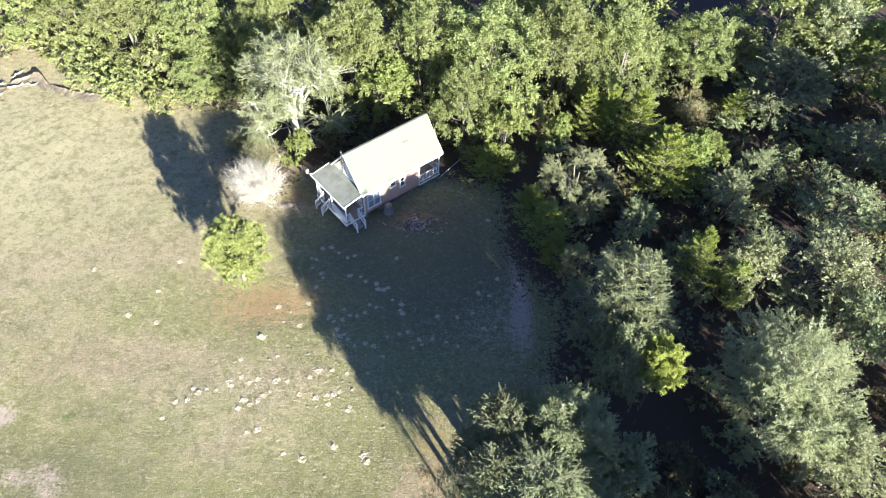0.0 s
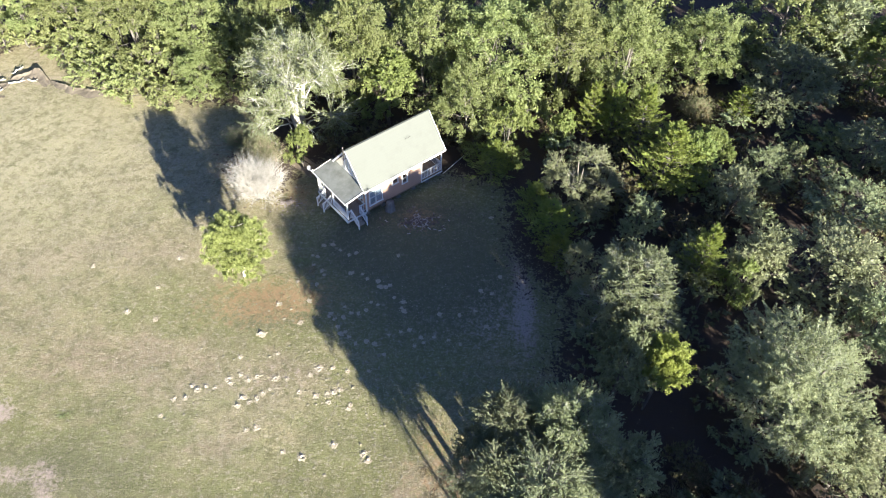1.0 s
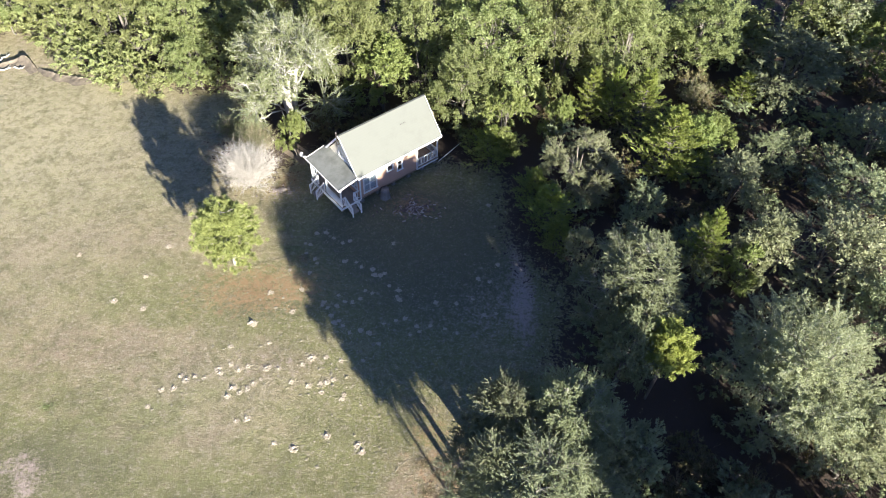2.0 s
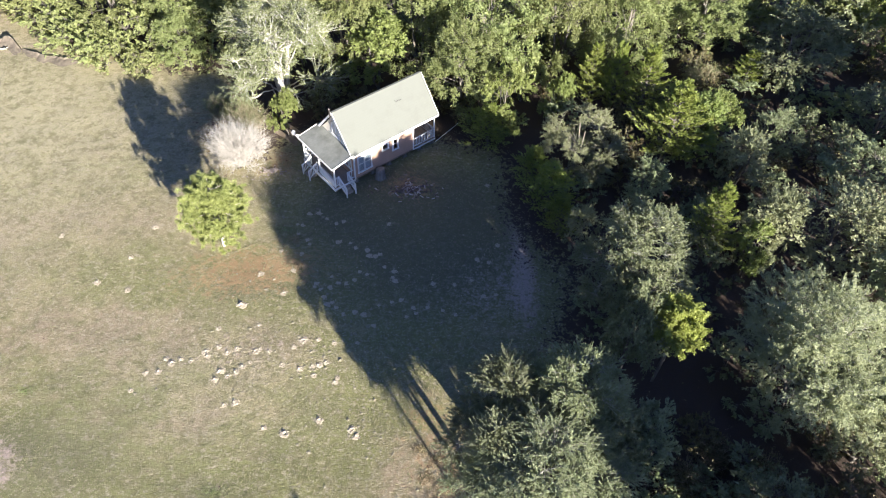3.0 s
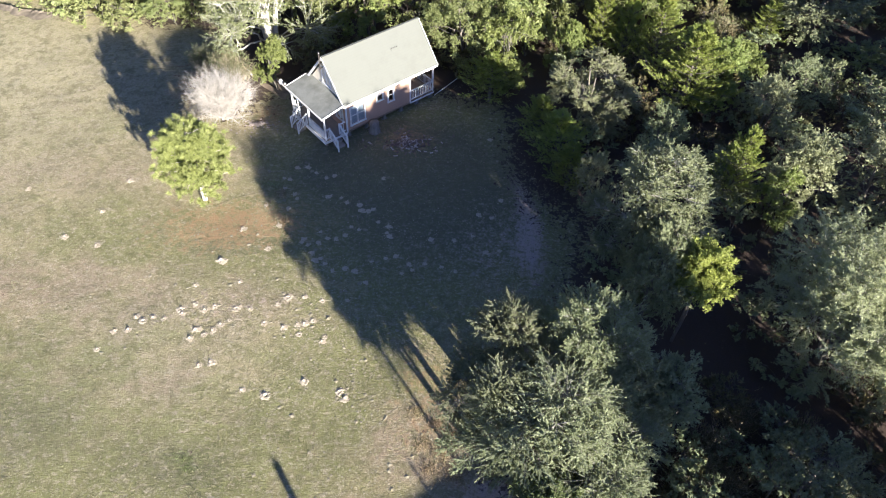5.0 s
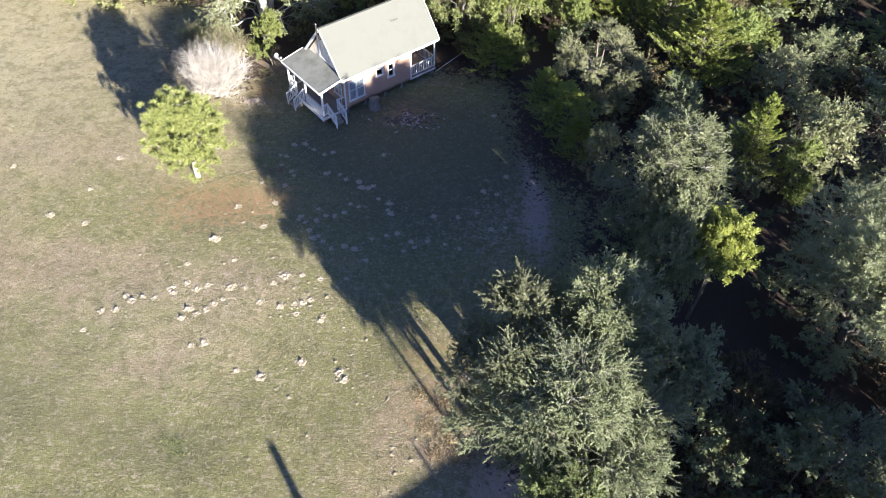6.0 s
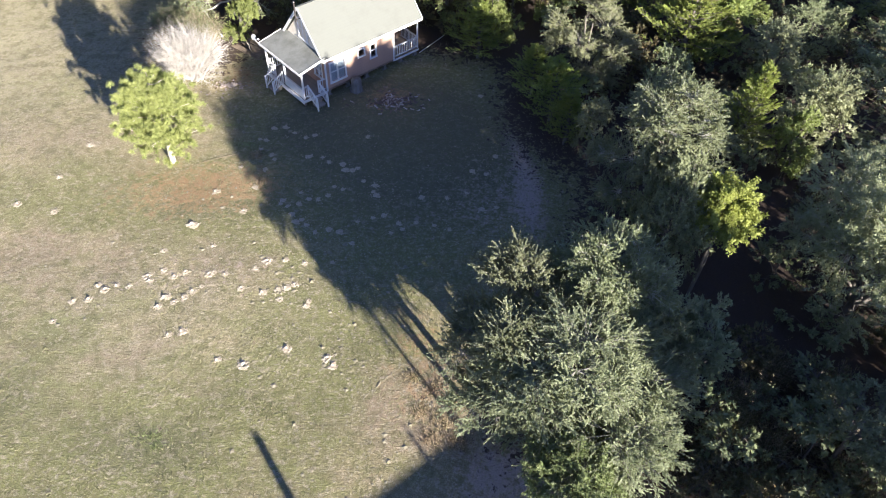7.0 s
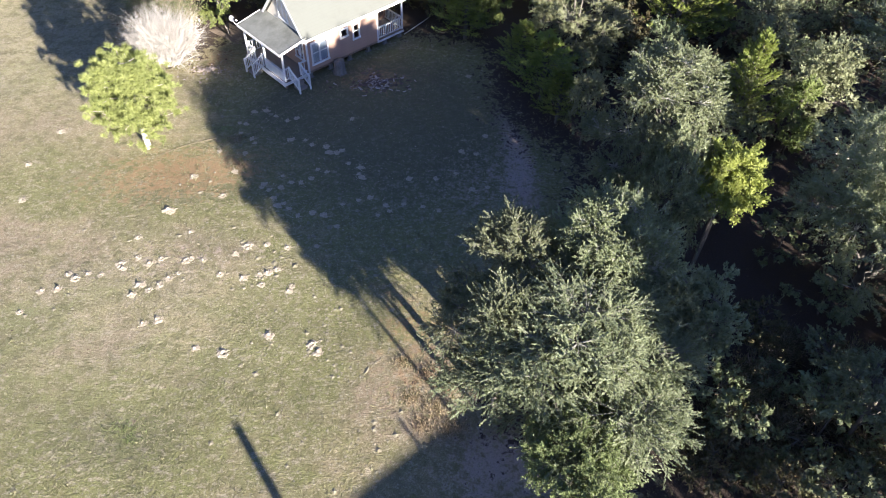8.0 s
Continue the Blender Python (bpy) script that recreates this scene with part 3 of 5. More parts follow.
def pine_tree(name, seed, height, radius):
    """A young round-crowned pine with tufts of needles at the ends of its branches."""
    w = Wood(seed)
    r = w.r
    w.stem([[0, 0, -0.2], [0.05, 0.0, height * 0.3], [0, 0.05, height * 0.65], [0.02, 0, height * 0.95]], [0.17, 0.14, 0.08, 0.02], 8)
    for i in range(190):
        tier = 0.44 + 0.1 * int(i / 190 * 6)
        h = tier + r.normal(0, 0.045)
        q = i * 2.39996 + r.uniform(-0.4, 0.4)
        reach = radius * math.sqrt(max(0.03, 1 - max(0, (tier - 0.3) / 0.72) ** 2)) * (0.98 if tier > 0.5 else 0.82) * math.sqrt(r.uniform(0.05, 1.0))
        root = np.array([0, 0, height * (h - 0.09)])
        end = np.array([math.cos(q) * reach, math.sin(q) * reach, height * h - 0.12 * reach])
        w.bough(root, end, 0.035, 0.012, -0.08, 5, 4)
        for k in range(7):
            c = end + (r.normal(0, 0.27, 3) * [1, 1, 0.5] if k else 0)
            n = 66
            d = unit(r.normal(size=(n, 3)) + unit(end - root) * 0.4 + [0, 0, 0.75])
            w.leaves(np.repeat(c[None], n, 0) + d * 0.04, d, 0.23, 0.014, 0.15)
    return finish(w, name, M_PALE_BARK, M_PINE, "young bushy pine with yellow-green needle tufts and a pale trunk", "tree")


def bare_bush(name, seed, height, radius, stems, bark, label, leaf_material=None, count=3, twig=0.011, dense=22, rise=0.5):
    """A leafless bush: stems from one root, each dividing into sheaves of fine twigs."""
    w = Wood(seed)
    r = w.r
    for i in range(stems):
        q = i * 2.39996 + r.uniform(-0.3, 0.3)
        out = radius * math.sqrt((i + 0.5) / stems) * r.uniform(0.7, 0.95)
        end = np.array([math.cos(q) * out, math.sin(q) * out, height * (0.92 - rise * (out / radius) ** 2) * r.uniform(0.8, 1.0)])
        p = w.bough([r.normal(0, 0.12), r.normal(0, 0.12), -0.1], end * 0.78, 0.05, 0.018, 0.06, 6, 5)
        for level, (m, size) in enumerate(((dense, 0.5), (dense * 2, 0.32))):
            t = r.uniform(0.35, 1.0, m)
            at = p[0] + (p[-1] - p[0]) * t[:, None]
            at[:, 2] += np.sin(t * np.pi) * np.linalg.norm(p[-1] - p[0]) * 0.06
            at += r.normal(0, 0.05 + 0.16 * level, (m, 3))
            d = unit(unit(end) + r.normal(0, 0.75, (m, 3)) + [0, 0, 0.15])
            length = radius * size * r.uniform(0.5, 1.1, m)
            w.twigs(at, at + d * length[:, None], twig * (1 - 0.3 * level))
            if leaf_material:
                tt = r.uniform(0.3, 1, (m, count, 1))
                w.leaves((at[:, None] + (d * length[:, None])[:, None] * tt).reshape(-1, 3) + r.normal(0, 0.04, (m * count, 3)), np.repeat(d, count, 0), 0.09, 0.028)
    return finish(w, name, bark, leaf_material, label, "bush", crown_name="leaves")


def plant(source, rows, group=""):
    """Sets copies of a plant out: x, y, scale across, scale up, turn. The source takes the first place."""
    for k, (x, y, s, t, turn) in enumerate(rows):
        m = Matrix.Translation((x, y, float(lie(x, y)))) @ Matrix.Rotation(radians(turn), 4, "Z") @ Matrix.Diagonal((s, s, t, 1))
        if k == len(rows) - 1:
            source.matrix_world = m
        else:
            copy_thing(source, m)
        if group:
            tagged(source, group=group)


# ---- the cabin ----
CABIN = pose(-6.646, 38.151, 0, 0, 0, 41)
FLOOR, PLATE, PITCH = 0.62, 2.72, 1.18
FRONT, BACK, GABLE, REAR = 0.12, 4.28, 0.2, 7.75      # outer faces of the walls
RECESS = 5.65                                        # where the rear porch begins


def sheet(s, axis):
    """A single pane across the middle of a span."""
    bm = bmesh.new()
    x, y = (s[0] + s[1]) / 2, (s[2] + s[3]) / 2
    a, b = ((s[0], y), (s[1], y)) if axis == "y" else ((x, s[2]), (x, s[3]))
    bm.faces.new([bm.verts.new(p) for p in ((*a, s[4]), (*b, s[4]), (*b, s[5]), (*a, s[5]))])
    return bm


def window(parent, axis, at, lo, hi, z0, z1, across, up, out=-1, name="window"):
    """A window in an opening: frame with casing, bars, glass and sill."""
    def span(a0, a1, d0, d1, b0, b1):
        d0, d1 = sorted((at + out * d0, at + out * d1))
        return (a0, a1, d0, d1, b0, b1) if axis == "y" else (d0, d1, a0, a1, b0, b1)
    w = 0.11
    frame_ob = part(name, boxes(span(lo - w, lo, -0.02, 0.035, z0 - w, z1 + w), span(hi, hi + w, -0.02, 0.035, z0 - w, z1 + w), span(lo, hi, -0.02, 0.035, z1, z1 + w)), M_WHITE, parent, "white-painted wooden window casing")
    part("glass", sheet(span(lo, hi, -0.055, -0.05, z0, z1), axis), M_GLASS, frame_ob, "clear window glass")
    part("sill", boxes(span(lo - w - 0.02, hi + w + 0.02, -0.02, 0.07, z0 - w, z0)), M_WHITE, frame_ob)
    for k in range(1, across):
        x = lo + (hi - lo) * k / across
        wide = 0.05 if across == 2 else 0.025
        part("window_bar", boxes(span(x - wide, x + wide, -0.05, 0.01, z0, z1)), M_WHITE, frame_ob)
    for k in range(1, up):
        z = z0 + (z1 - z0) * k / up
        part("window_bar", boxes(span(lo, hi, -0.048, 0.006, z - 0.02, z + 0.02)), M_WHITE, frame_ob)
    return frame_ob


def gable_wall(at, thick):
    bm = bmesh.new()
    top = PLATE + PITCH * (2.2 - FRONT) - 0.02
    for x in (at, at + thick):
        bm.faces.new([bm.verts.new(p) for p in ((x, FRONT, PLATE), (x, BACK, PLATE), (x, 2.2, top))])
    a, b = bm.faces
    for i in range(3):
        j = (i + 1) % 3
        bm.faces.new([a.verts[i], a.verts[j], b.verts[j], b.verts[i]])
    return bm


def slab(corners, thick):
    """A sloping sheet of even thickness under four corners."""
    bm = bmesh.new()
    up = [bm.verts.new(c) for c in corners]
    low = [bm.verts.new((c[0], c[1], c[2] - thick)) for c in corners]
    bm.faces.new(up)
    bm.faces.new(low[::-1])
    for i in range(4):
        bm.faces.new([up[i], up[(i + 1) % 4], low[(i + 1) % 4], low[i]])
    return bm


def railing(parent, a, b, z, high, posts=(True, True)):
    """A white rail with square balusters from a to b; z at each end."""
    a, b = Vector((*a, z[0])), Vector((*b, z[1]))
    top = bmesh.new()
    beam(top, a + Vector((0, 0, high)), b + Vector((0, 0, high)), 0.09, 0.05)
    ob = part("railing", top, M_WHITE, parent, "white-painted wooden railing")
    low = bmesh.new()
    beam(low, a + Vector((0, 0, 0.1)), b + Vector((0, 0, 0.1)), 0.05, 0.05)
    part("bottom_rail", low, M_WHITE, ob)
    n = max(2, int((b - a).length / 0.145))
    first = None
    for k in range(1, n):
        p = a.lerp(b, k / n)
        if first is None:
            first = part("baluster", boxes((-0.019, 0.019, -0.019, 0.019, 0.1, high)), M_WHITE, ob, at=p)
        else:
            share("baluster", first, ob, p)
    for p, on in zip((a, b), posts):
        if on:
            part("newel_post", boxes((-0.045, 0.045, -0.045, 0.045, -0.12, high + 0.08), bevel=0.01), M_WHITE, ob, at=p)
    return ob


def build_cabin():
    c = thing("cabin", CABIN, "small tan-pink cabin on piers with pale roof and white-railed porches", "cabin")
    # floor frame, deck boards and walls
    part("floor_frame", boxes((GABLE, REAR, FRONT, BACK, 0.45, FLOOR - 0.03)), M_TIMBER, c)
    part("floor", boxes((GABLE + 0.1, REAR - 0.1, FRONT + 0.1, BACK - 0.1, FLOOR - 0.03, FLOOR)), M_DECK, c)
    big, small, tall = (0.6, 1.66, 1.0, 2.3), (2.78, 3.2, 1.95, 2.36), (3.74, 4.1, 1.5, 2.38)
    part("wall_front", pierced("y", FRONT, 0.12, GABLE + 0.12, RECESS, 0.45, PLATE, [big, small, tall]), M_SIDING, c, "tan-pink lap-sided front wall")
    door_hole, porch_window = (2.95, 3.8, FLOOR, 2.6), (0.55, 1.25, 1.25, 2.4)
    part("wall_gable", pierced("x", GABLE, 0.12, FRONT, BACK, 0.45, PLATE, [door_hole, porch_window]), M_SIDING, c)
    part("wall_back", boxes((GABLE + 0.12, REAR, BACK - 0.12, BACK, 0.45, PLATE)), M_SIDING, c)
    part("wall_rear", boxes((REAR - 0.12, REAR, 2.0, BACK - 0.12, 0.45, PLATE)), M_SIDING, c)
    # Both recess walls take the dark door colour to paint in the porch's shade.
    part("wall_recess", pierced("x", RECESS - 0.12, 0.12, FRONT + 0.12, 2.0, 0.45, PLATE, [(0.6, 1.4, FLOOR, 2.6)]), M_DOOR, c, "wall of the recessed porch with its shade put into a dark colour")
    part("wall_recess", boxes((RECESS - 0.12, REAR - 0.12, 2.0, 2.12, 0.45, PLATE)), M_DOOR, c)
    attic = part("gable_end", gable_wall(GABLE, 0.12), M_CREAM, c, "cream-painted gable end")
    part("gable_end", gable_wall(REAR - 0.12, 0.12), M_SIDING, c)
    part("ceiling_board", boxes((GABLE + 0.12, REAR - 0.12, FRONT + 0.01, BACK - 0.01, PLATE - 0.05, PLATE - 0.01)), M_PLASTER, c)
    # main roof: two slopes, ridge cap, fascia and rake boards
    lo, hi, top = 0.0, 4.4, 2.83 + PITCH * 2.2
    part("roof_slope", slab([(0, lo, 2.83), (7.97, lo, 2.83), (7.97, 2.2, top), (0, 2.2, top)], 0.09), M_SHINGLE, c, "pale shingled roof slope")
    part("roof_slope", slab([(0, 2.2, top), (7.97, 2.2, top), (7.97, hi, 2.83), (0, hi, 2.83)], 0.09), M_SHINGLE, c)
    ridge = bmesh.new()
    beam(ridge, (-0.01, 2.2, top + 0.0), (7.98, 2.2, top + 0.0), 0.16, 0.05)
    part("ridge_cap", ridge, M_SHINGLE, c)
    part("fascia", boxes((0.0, 7.97, lo - 0.025, lo - 0.002, 2.64, 2.80)), M_WHITE, c, "white fascia board")
    part("fascia", boxes((0.0, 7.97, hi + 0.002, hi + 0.025, 2.64, 2.80)), M_WHITE, c)
    part("soffit", boxes((0.0, 7.97, lo, FRONT, 2.64, 2.66)), M_WHITE, c)
    for x in (-0.026, 7.972):
        for y0 in (lo, hi):
            bm = bmesh.new()
            beam(bm, (x + 0.012, y0, 2.74), (x + 0.012, 2.2, top - 0.08), 0.024, 0.15)
            part("rake_board", bm, M_WHITE, c)
    for y in (FRONT - 0.02, BACK - 0.06):
        part("corner_board", boxes((GABLE - 0.02, GABLE + 0.08, y, y + 0.08, 0.45, 2.64)), M_WHITE, c)
    part("corner_board", boxes((RECESS - 0.1, RECESS + 0.02, FRONT - 0.02, FRONT - 0.002, 0.45, 2.64)), M_WHITE, c)
    # windows and doors
    curtained = window(c, "y", FRONT, *big, 2, 2)
    part("curtain", boxes((0.58, 1.09, FRONT + 0.058, FRONT + 0.068, 0.98, 2.32), (1.15, 1.68, FRONT + 0.058, FRONT + 0.068, 0.98, 2.32)), M_CLOTH, curtained, "grey-blue drawn curtain")
    window(c, "y", FRONT, *small, 1, 1)
    window(c, "y", FRONT, *tall, 1, 2)
    window(c, "x", GABLE, *porch_window, 2, 3)
    window(attic, "x", GABLE, 1.8, 2.6, 3.25, 4.45, 2, 2, name="attic_window")
    door = part("door", boxes((GABLE + 0.03, GABLE + 0.08, 2.95, 3.8, FLOOR, 2.6)), M_DOOR, c, "dark panelled front door")
    part("door_handle", boxes((GABLE - 0.03, GABLE + 0.028, 3.02, 3.07, 1.55, 1.62)), M_GREY_METAL, door)
    for y0, y1, z0, z1 in ((2.87, 2.95, FLOOR, 2.68), (3.8, 3.88, FLOOR, 2.68), (2.95, 3.8, 2.6, 2.68)):
        part("door_casing", boxes((GABLE - 0.02, GABLE + 0.05, y0, y1, z0, z1)), M_WHITE, c)
    part("door", boxes((RECESS - 0.08, RECESS - 0.03, 0.6, 1.4, FLOOR, 2.6)), M_DOOR, c)
    # front porch
    n = 30
    pitch = (BACK - 0.12) / n
    board = part("deck_board", boxes((-1.58, GABLE - 0.002, 0, pitch - 0.008, FLOOR - 0.06, FLOOR - 0.03)), M_DECK, c, "worn grey-brown porch board", at=(0, 0.12, 0))
    for k in range(1, n):
        share("deck_board", board, c, (0, 0.12 + pitch * k, 0))
    part("porch_skirt", boxes((-1.6, -1.56, 0.1, 4.3, 0.3, FLOOR - 0.02), (-1.56, GABLE, 0.08, 0.11, 0.36, FLOOR - 0.07)), M_WHITE, c)
    part("porch_roof", slab([(-1.72, -0.02, 2.6), (GABLE, -0.02, 2.98), (GABLE, 4.5, 2.98), (-1.72, 4.5, 2.6)], 0.06), M_PORCH_ROOF, c, "grey stained low porch roof")
    trim = bmesh.new()
    beam(trim, (-1.735, -0.03, 2.55), (-1.735, 4.51, 2.55), 0.03, 0.16)
    part("porch_fascia", trim, M_WHITE, c)
    for y in (-0.035, 4.515):
        bm = bmesh.new()
        beam(bm, (-1.72, y, 2.55), (0.0, y, 2.9), 0.03, 0.14)
        part("porch_fascia", bm, M_WHITE, c)
    part("porch_beam", boxes((-1.52, -1.4, 0.15, 4.32, 2.38, 2.53)), M_WHITE, c)
    for y in (0.2, 2.2, 4.27):
        part("porch_post", boxes((-0.055, 0.055, -0.055, 0.055, 0, 2.38 - 0.59), bevel=0.012), M_WHITE, c, "white square porch post", at=(-1.46, y, 0.59))
    part("half_wall", boxes((-1.5, -1.43, 0.27, 2.13, FLOOR - 0.03, 1.2), bevel=0.01), M_WHITE, c, "low white boarded half wall")
    part("half_wall_cap", boxes((-1.53, -1.4, 0.26, 2.14, 1.2, 1.24)), M_WHITE, c)
    d = FLOOR - 0.03
    railing(c, (-1.4, 4.27), (GABLE - 0.05, 4.27), (d, d), 0.8, (False, False))
    railing(c, (-1.46, 4.2), (-1.46, 3.42), (d, d), 0.8, (False, True))
    railing(c, (-1.4, 0.2), (-1.12, 0.2), (d, d), 0.8, (False, True))
    railing(c, (-0.36, 0.2), (GABLE - 0.08, 0.2), (d, d), 0.8, (True, False))
    railing(c, (-1.5, 3.38), (-2.25, 3.38), (d, 0.14), 0.78, (False, True))
    railing(c, (-1.5, 2.5), (-2.25, 2.5), (d, 0.14), 0.78, (True, True))
    railing(c, (-1.12, 0.14), (-1.12, -0.72), (d, 0.14), 0.78, (False, True))
    railing(c, (-0.36, 0.14), (-0.36, -0.72), (d, 0.14), 0.78, (False, True))
    for k, z in enumerate((0.4, 0.2)):
        part("step", boxes((-1.6 - 0.3 * (k + 1), -1.6 - 0.3 * k, 2.56, 3.32, z - 0.04, z), (-1.6 - 0.3 * (k + 1) + 0.02, -1.6 - 0.3 * k - 0.02, 2.6, 3.28, 0.0, z - 0.04)), M_DECK, c)
        part("step", boxes((-1.06, -0.42, 0.08 - 0.3 * (k + 1), 0.08 - 0.3 * k, z - 0.04, z), (-1.02, -0.46, 0.1 - 0.3 * (k + 1), 0.06 - 0.3 * k, 0.0, z - 0.04)), M_DECK, c)
    # rear porch
    part("corner_post", boxes((-0.05, 0.05, -0.05, 0.05, 0, 2.64 - FLOOR), bevel=0.01), M_WHITE, c, at=(REAR - 0.06, FRONT + 0.06, FLOOR))
    part("porch_beam", boxes((RECESS + 0.02, REAR, FRONT + 0.01, FRONT + 0.1, 2.52, PLATE - 0.06)), M_WHITE, c)
    railing(c, (RECESS + 0.02, FRONT + 0.06), (REAR - 0.12, FRONT + 0.06), (FLOOR, FLOOR), 0.82, (False, False))
    railing(c, (REAR - 0.06, FRONT + 0.12), (REAR - 0.06, 1.98), (FLOOR, FLOOR), 0.82, (False, False))
    part("rim_board", boxes((RECESS, REAR + 0.01, FRONT - 0.018, FRONT - 0.002, 0.42, 0.56)), M_WHITE, c)
    # piers
    for x in (0.4, 1.9, 3.4, 4.9, 6.3, 7.55):
        for y in (0.3, 2.2, 4.1):
            part("pier", boxes((-0.1, 0.1, -0.1, 0.1, -0.15, 0.45), (-0.2, 0.2, -0.12, 0.12, -0.16, 0.08), bevel=0.01), M_BLOCK, c, at=(x, y, 0))
    for y in (0.3, 2.2, 4.1):
        part("pier", boxes((-0.07, 0.07, -0.07, 0.07, -0.15, FLOOR - 0.07)), M_TIMBER, c, at=(-1.4, y, 0))
    return c


build_cabin()


def on_cabin(x, y, z, rz=0.0, rx=0.0):
    return CABIN @ pose(x, y, z, rx, 0, rz)


def build_cabin_fittings():
    # vents on the roof
    v = thing("roof_vent", on_cabin(5.25, 1.41, 2.83 + PITCH * 1.41, 0, math.degrees(math.atan(PITCH))), "low grey slotted vent on the pale roof", "vent")
    part("base_plate", boxes((-0.3, 0.3, -0.14, 0.14, -0.01, 0.02)), M_SHINGLE, v)
    first = part("louvre", boxes((-0.035, 0.035, -0.05, 0.03, 0.02, 0.045), bevel=0.008), M_DARK_METAL, v, at=(-0.21, 0.02, 0))
    for k in range(1, 4):
        share("louvre", first, v, (-0.21 + 0.14 * k, 0.02, 0))
    # stove pipe against the gable
    s = thing("stove_pipe", on_cabin(-0.12, 2.25, 0), "thin sooty stove pipe at the gable peak", "pipe")
    bm = bmesh.new()
    rod(bm, (0, 0, 4.5), (0, 0, 5.75), 0.05, sides=10)
    part("pipe", bm, M_DARK_METAL, s)
    bm = bmesh.new()
    rod(bm, (0, 0, 5.75), (0, 0, 5.82), 0.09, 0.05, 10)
    part("cap", bm, M_DARK_METAL, s)
    part("bracket", boxes((0.03, 0.32, -0.02, 0.02, 4.6, 4.64)), M_DARK_METAL, s)
    # satellite dish on the porch corner
    d = thing("satellite_dish", on_cabin(-1.78, 4.56, 2.6), "small white satellite dish on a mast at the porch corner", "satellite dish")
    bm = bmesh.new()
    rod(bm, (0.05, -0.03, -0.05), (-0.12, 0.12, 0.3), 0.022)
    part("mast", bm, M_GREY_METAL, d)
    bm = bmesh.new()
    bmesh.ops.create_uvsphere(bm, u_segments=20, v_segments=12, radius=0.62)
    bmesh.ops.delete(bm, geom=[q for q in bm.verts if q.co.z > -0.5], context="VERTS")
    bmesh.ops.transform(bm, matrix=pose(0, 0, 0.62), verts=bm.verts)
    bmesh.ops.solidify(bm, geom=bm.faces, thickness=0.015)
    dish = part("dish", bm, M_DISH, d, "dull grey dish")
    dish.matrix_basis = pose(-0.15, 0.12, 0.38, 62, 0, 20) @ Matrix.Diagonal((0.62, 0.62, 0.62, 1))
    bm = bmesh.new()
    rod(bm, (-0.15, 0.08, 0.2), (-0.05, -0.3, 0.42), 0.012)
    part("feed_arm", bm, M_GREY_METAL, d)
    part("receiver", boxes((-0.1, 0.0, -0.36, -0.27, 0.38, 0.47), bevel=0.015), M_PLASTIC, d)
    # white pipe lying out from the rear corner
    p = thing("drain_pipe", Matrix.Identity(4), "long white plastic pipe lying out from the cabin's corner", "pipe")
    bm = bmesh.new()
    a, b = CABIN @ Vector((7.7, -0.02, 0.3)), Vector((0.85, 45.7, 0.08))
    rod(bm, a, b, 0.024)
    part("pipe", bm, M_PLASTIC, p)
    bm = bmesh.new()
    rod(bm, b, b + (b - a).normalized() * 0.12, 0.036)
    part("coupling", bm, M_PLASTIC, p)


build_cabin_fittings()


def rough_stone(seed, size, squash=0.6):
    bm = bmesh.new()
    bmesh.ops.create_icosphere(bm, subdivisions=1, radius=size)
    for q in bm.verts:
        q.co *= 1 + 0.35 * noise.noise(q.co * (2.5 / size) + Vector((seed, seed * 2.3, 0)))
        q.co.z *= squash
    return bm


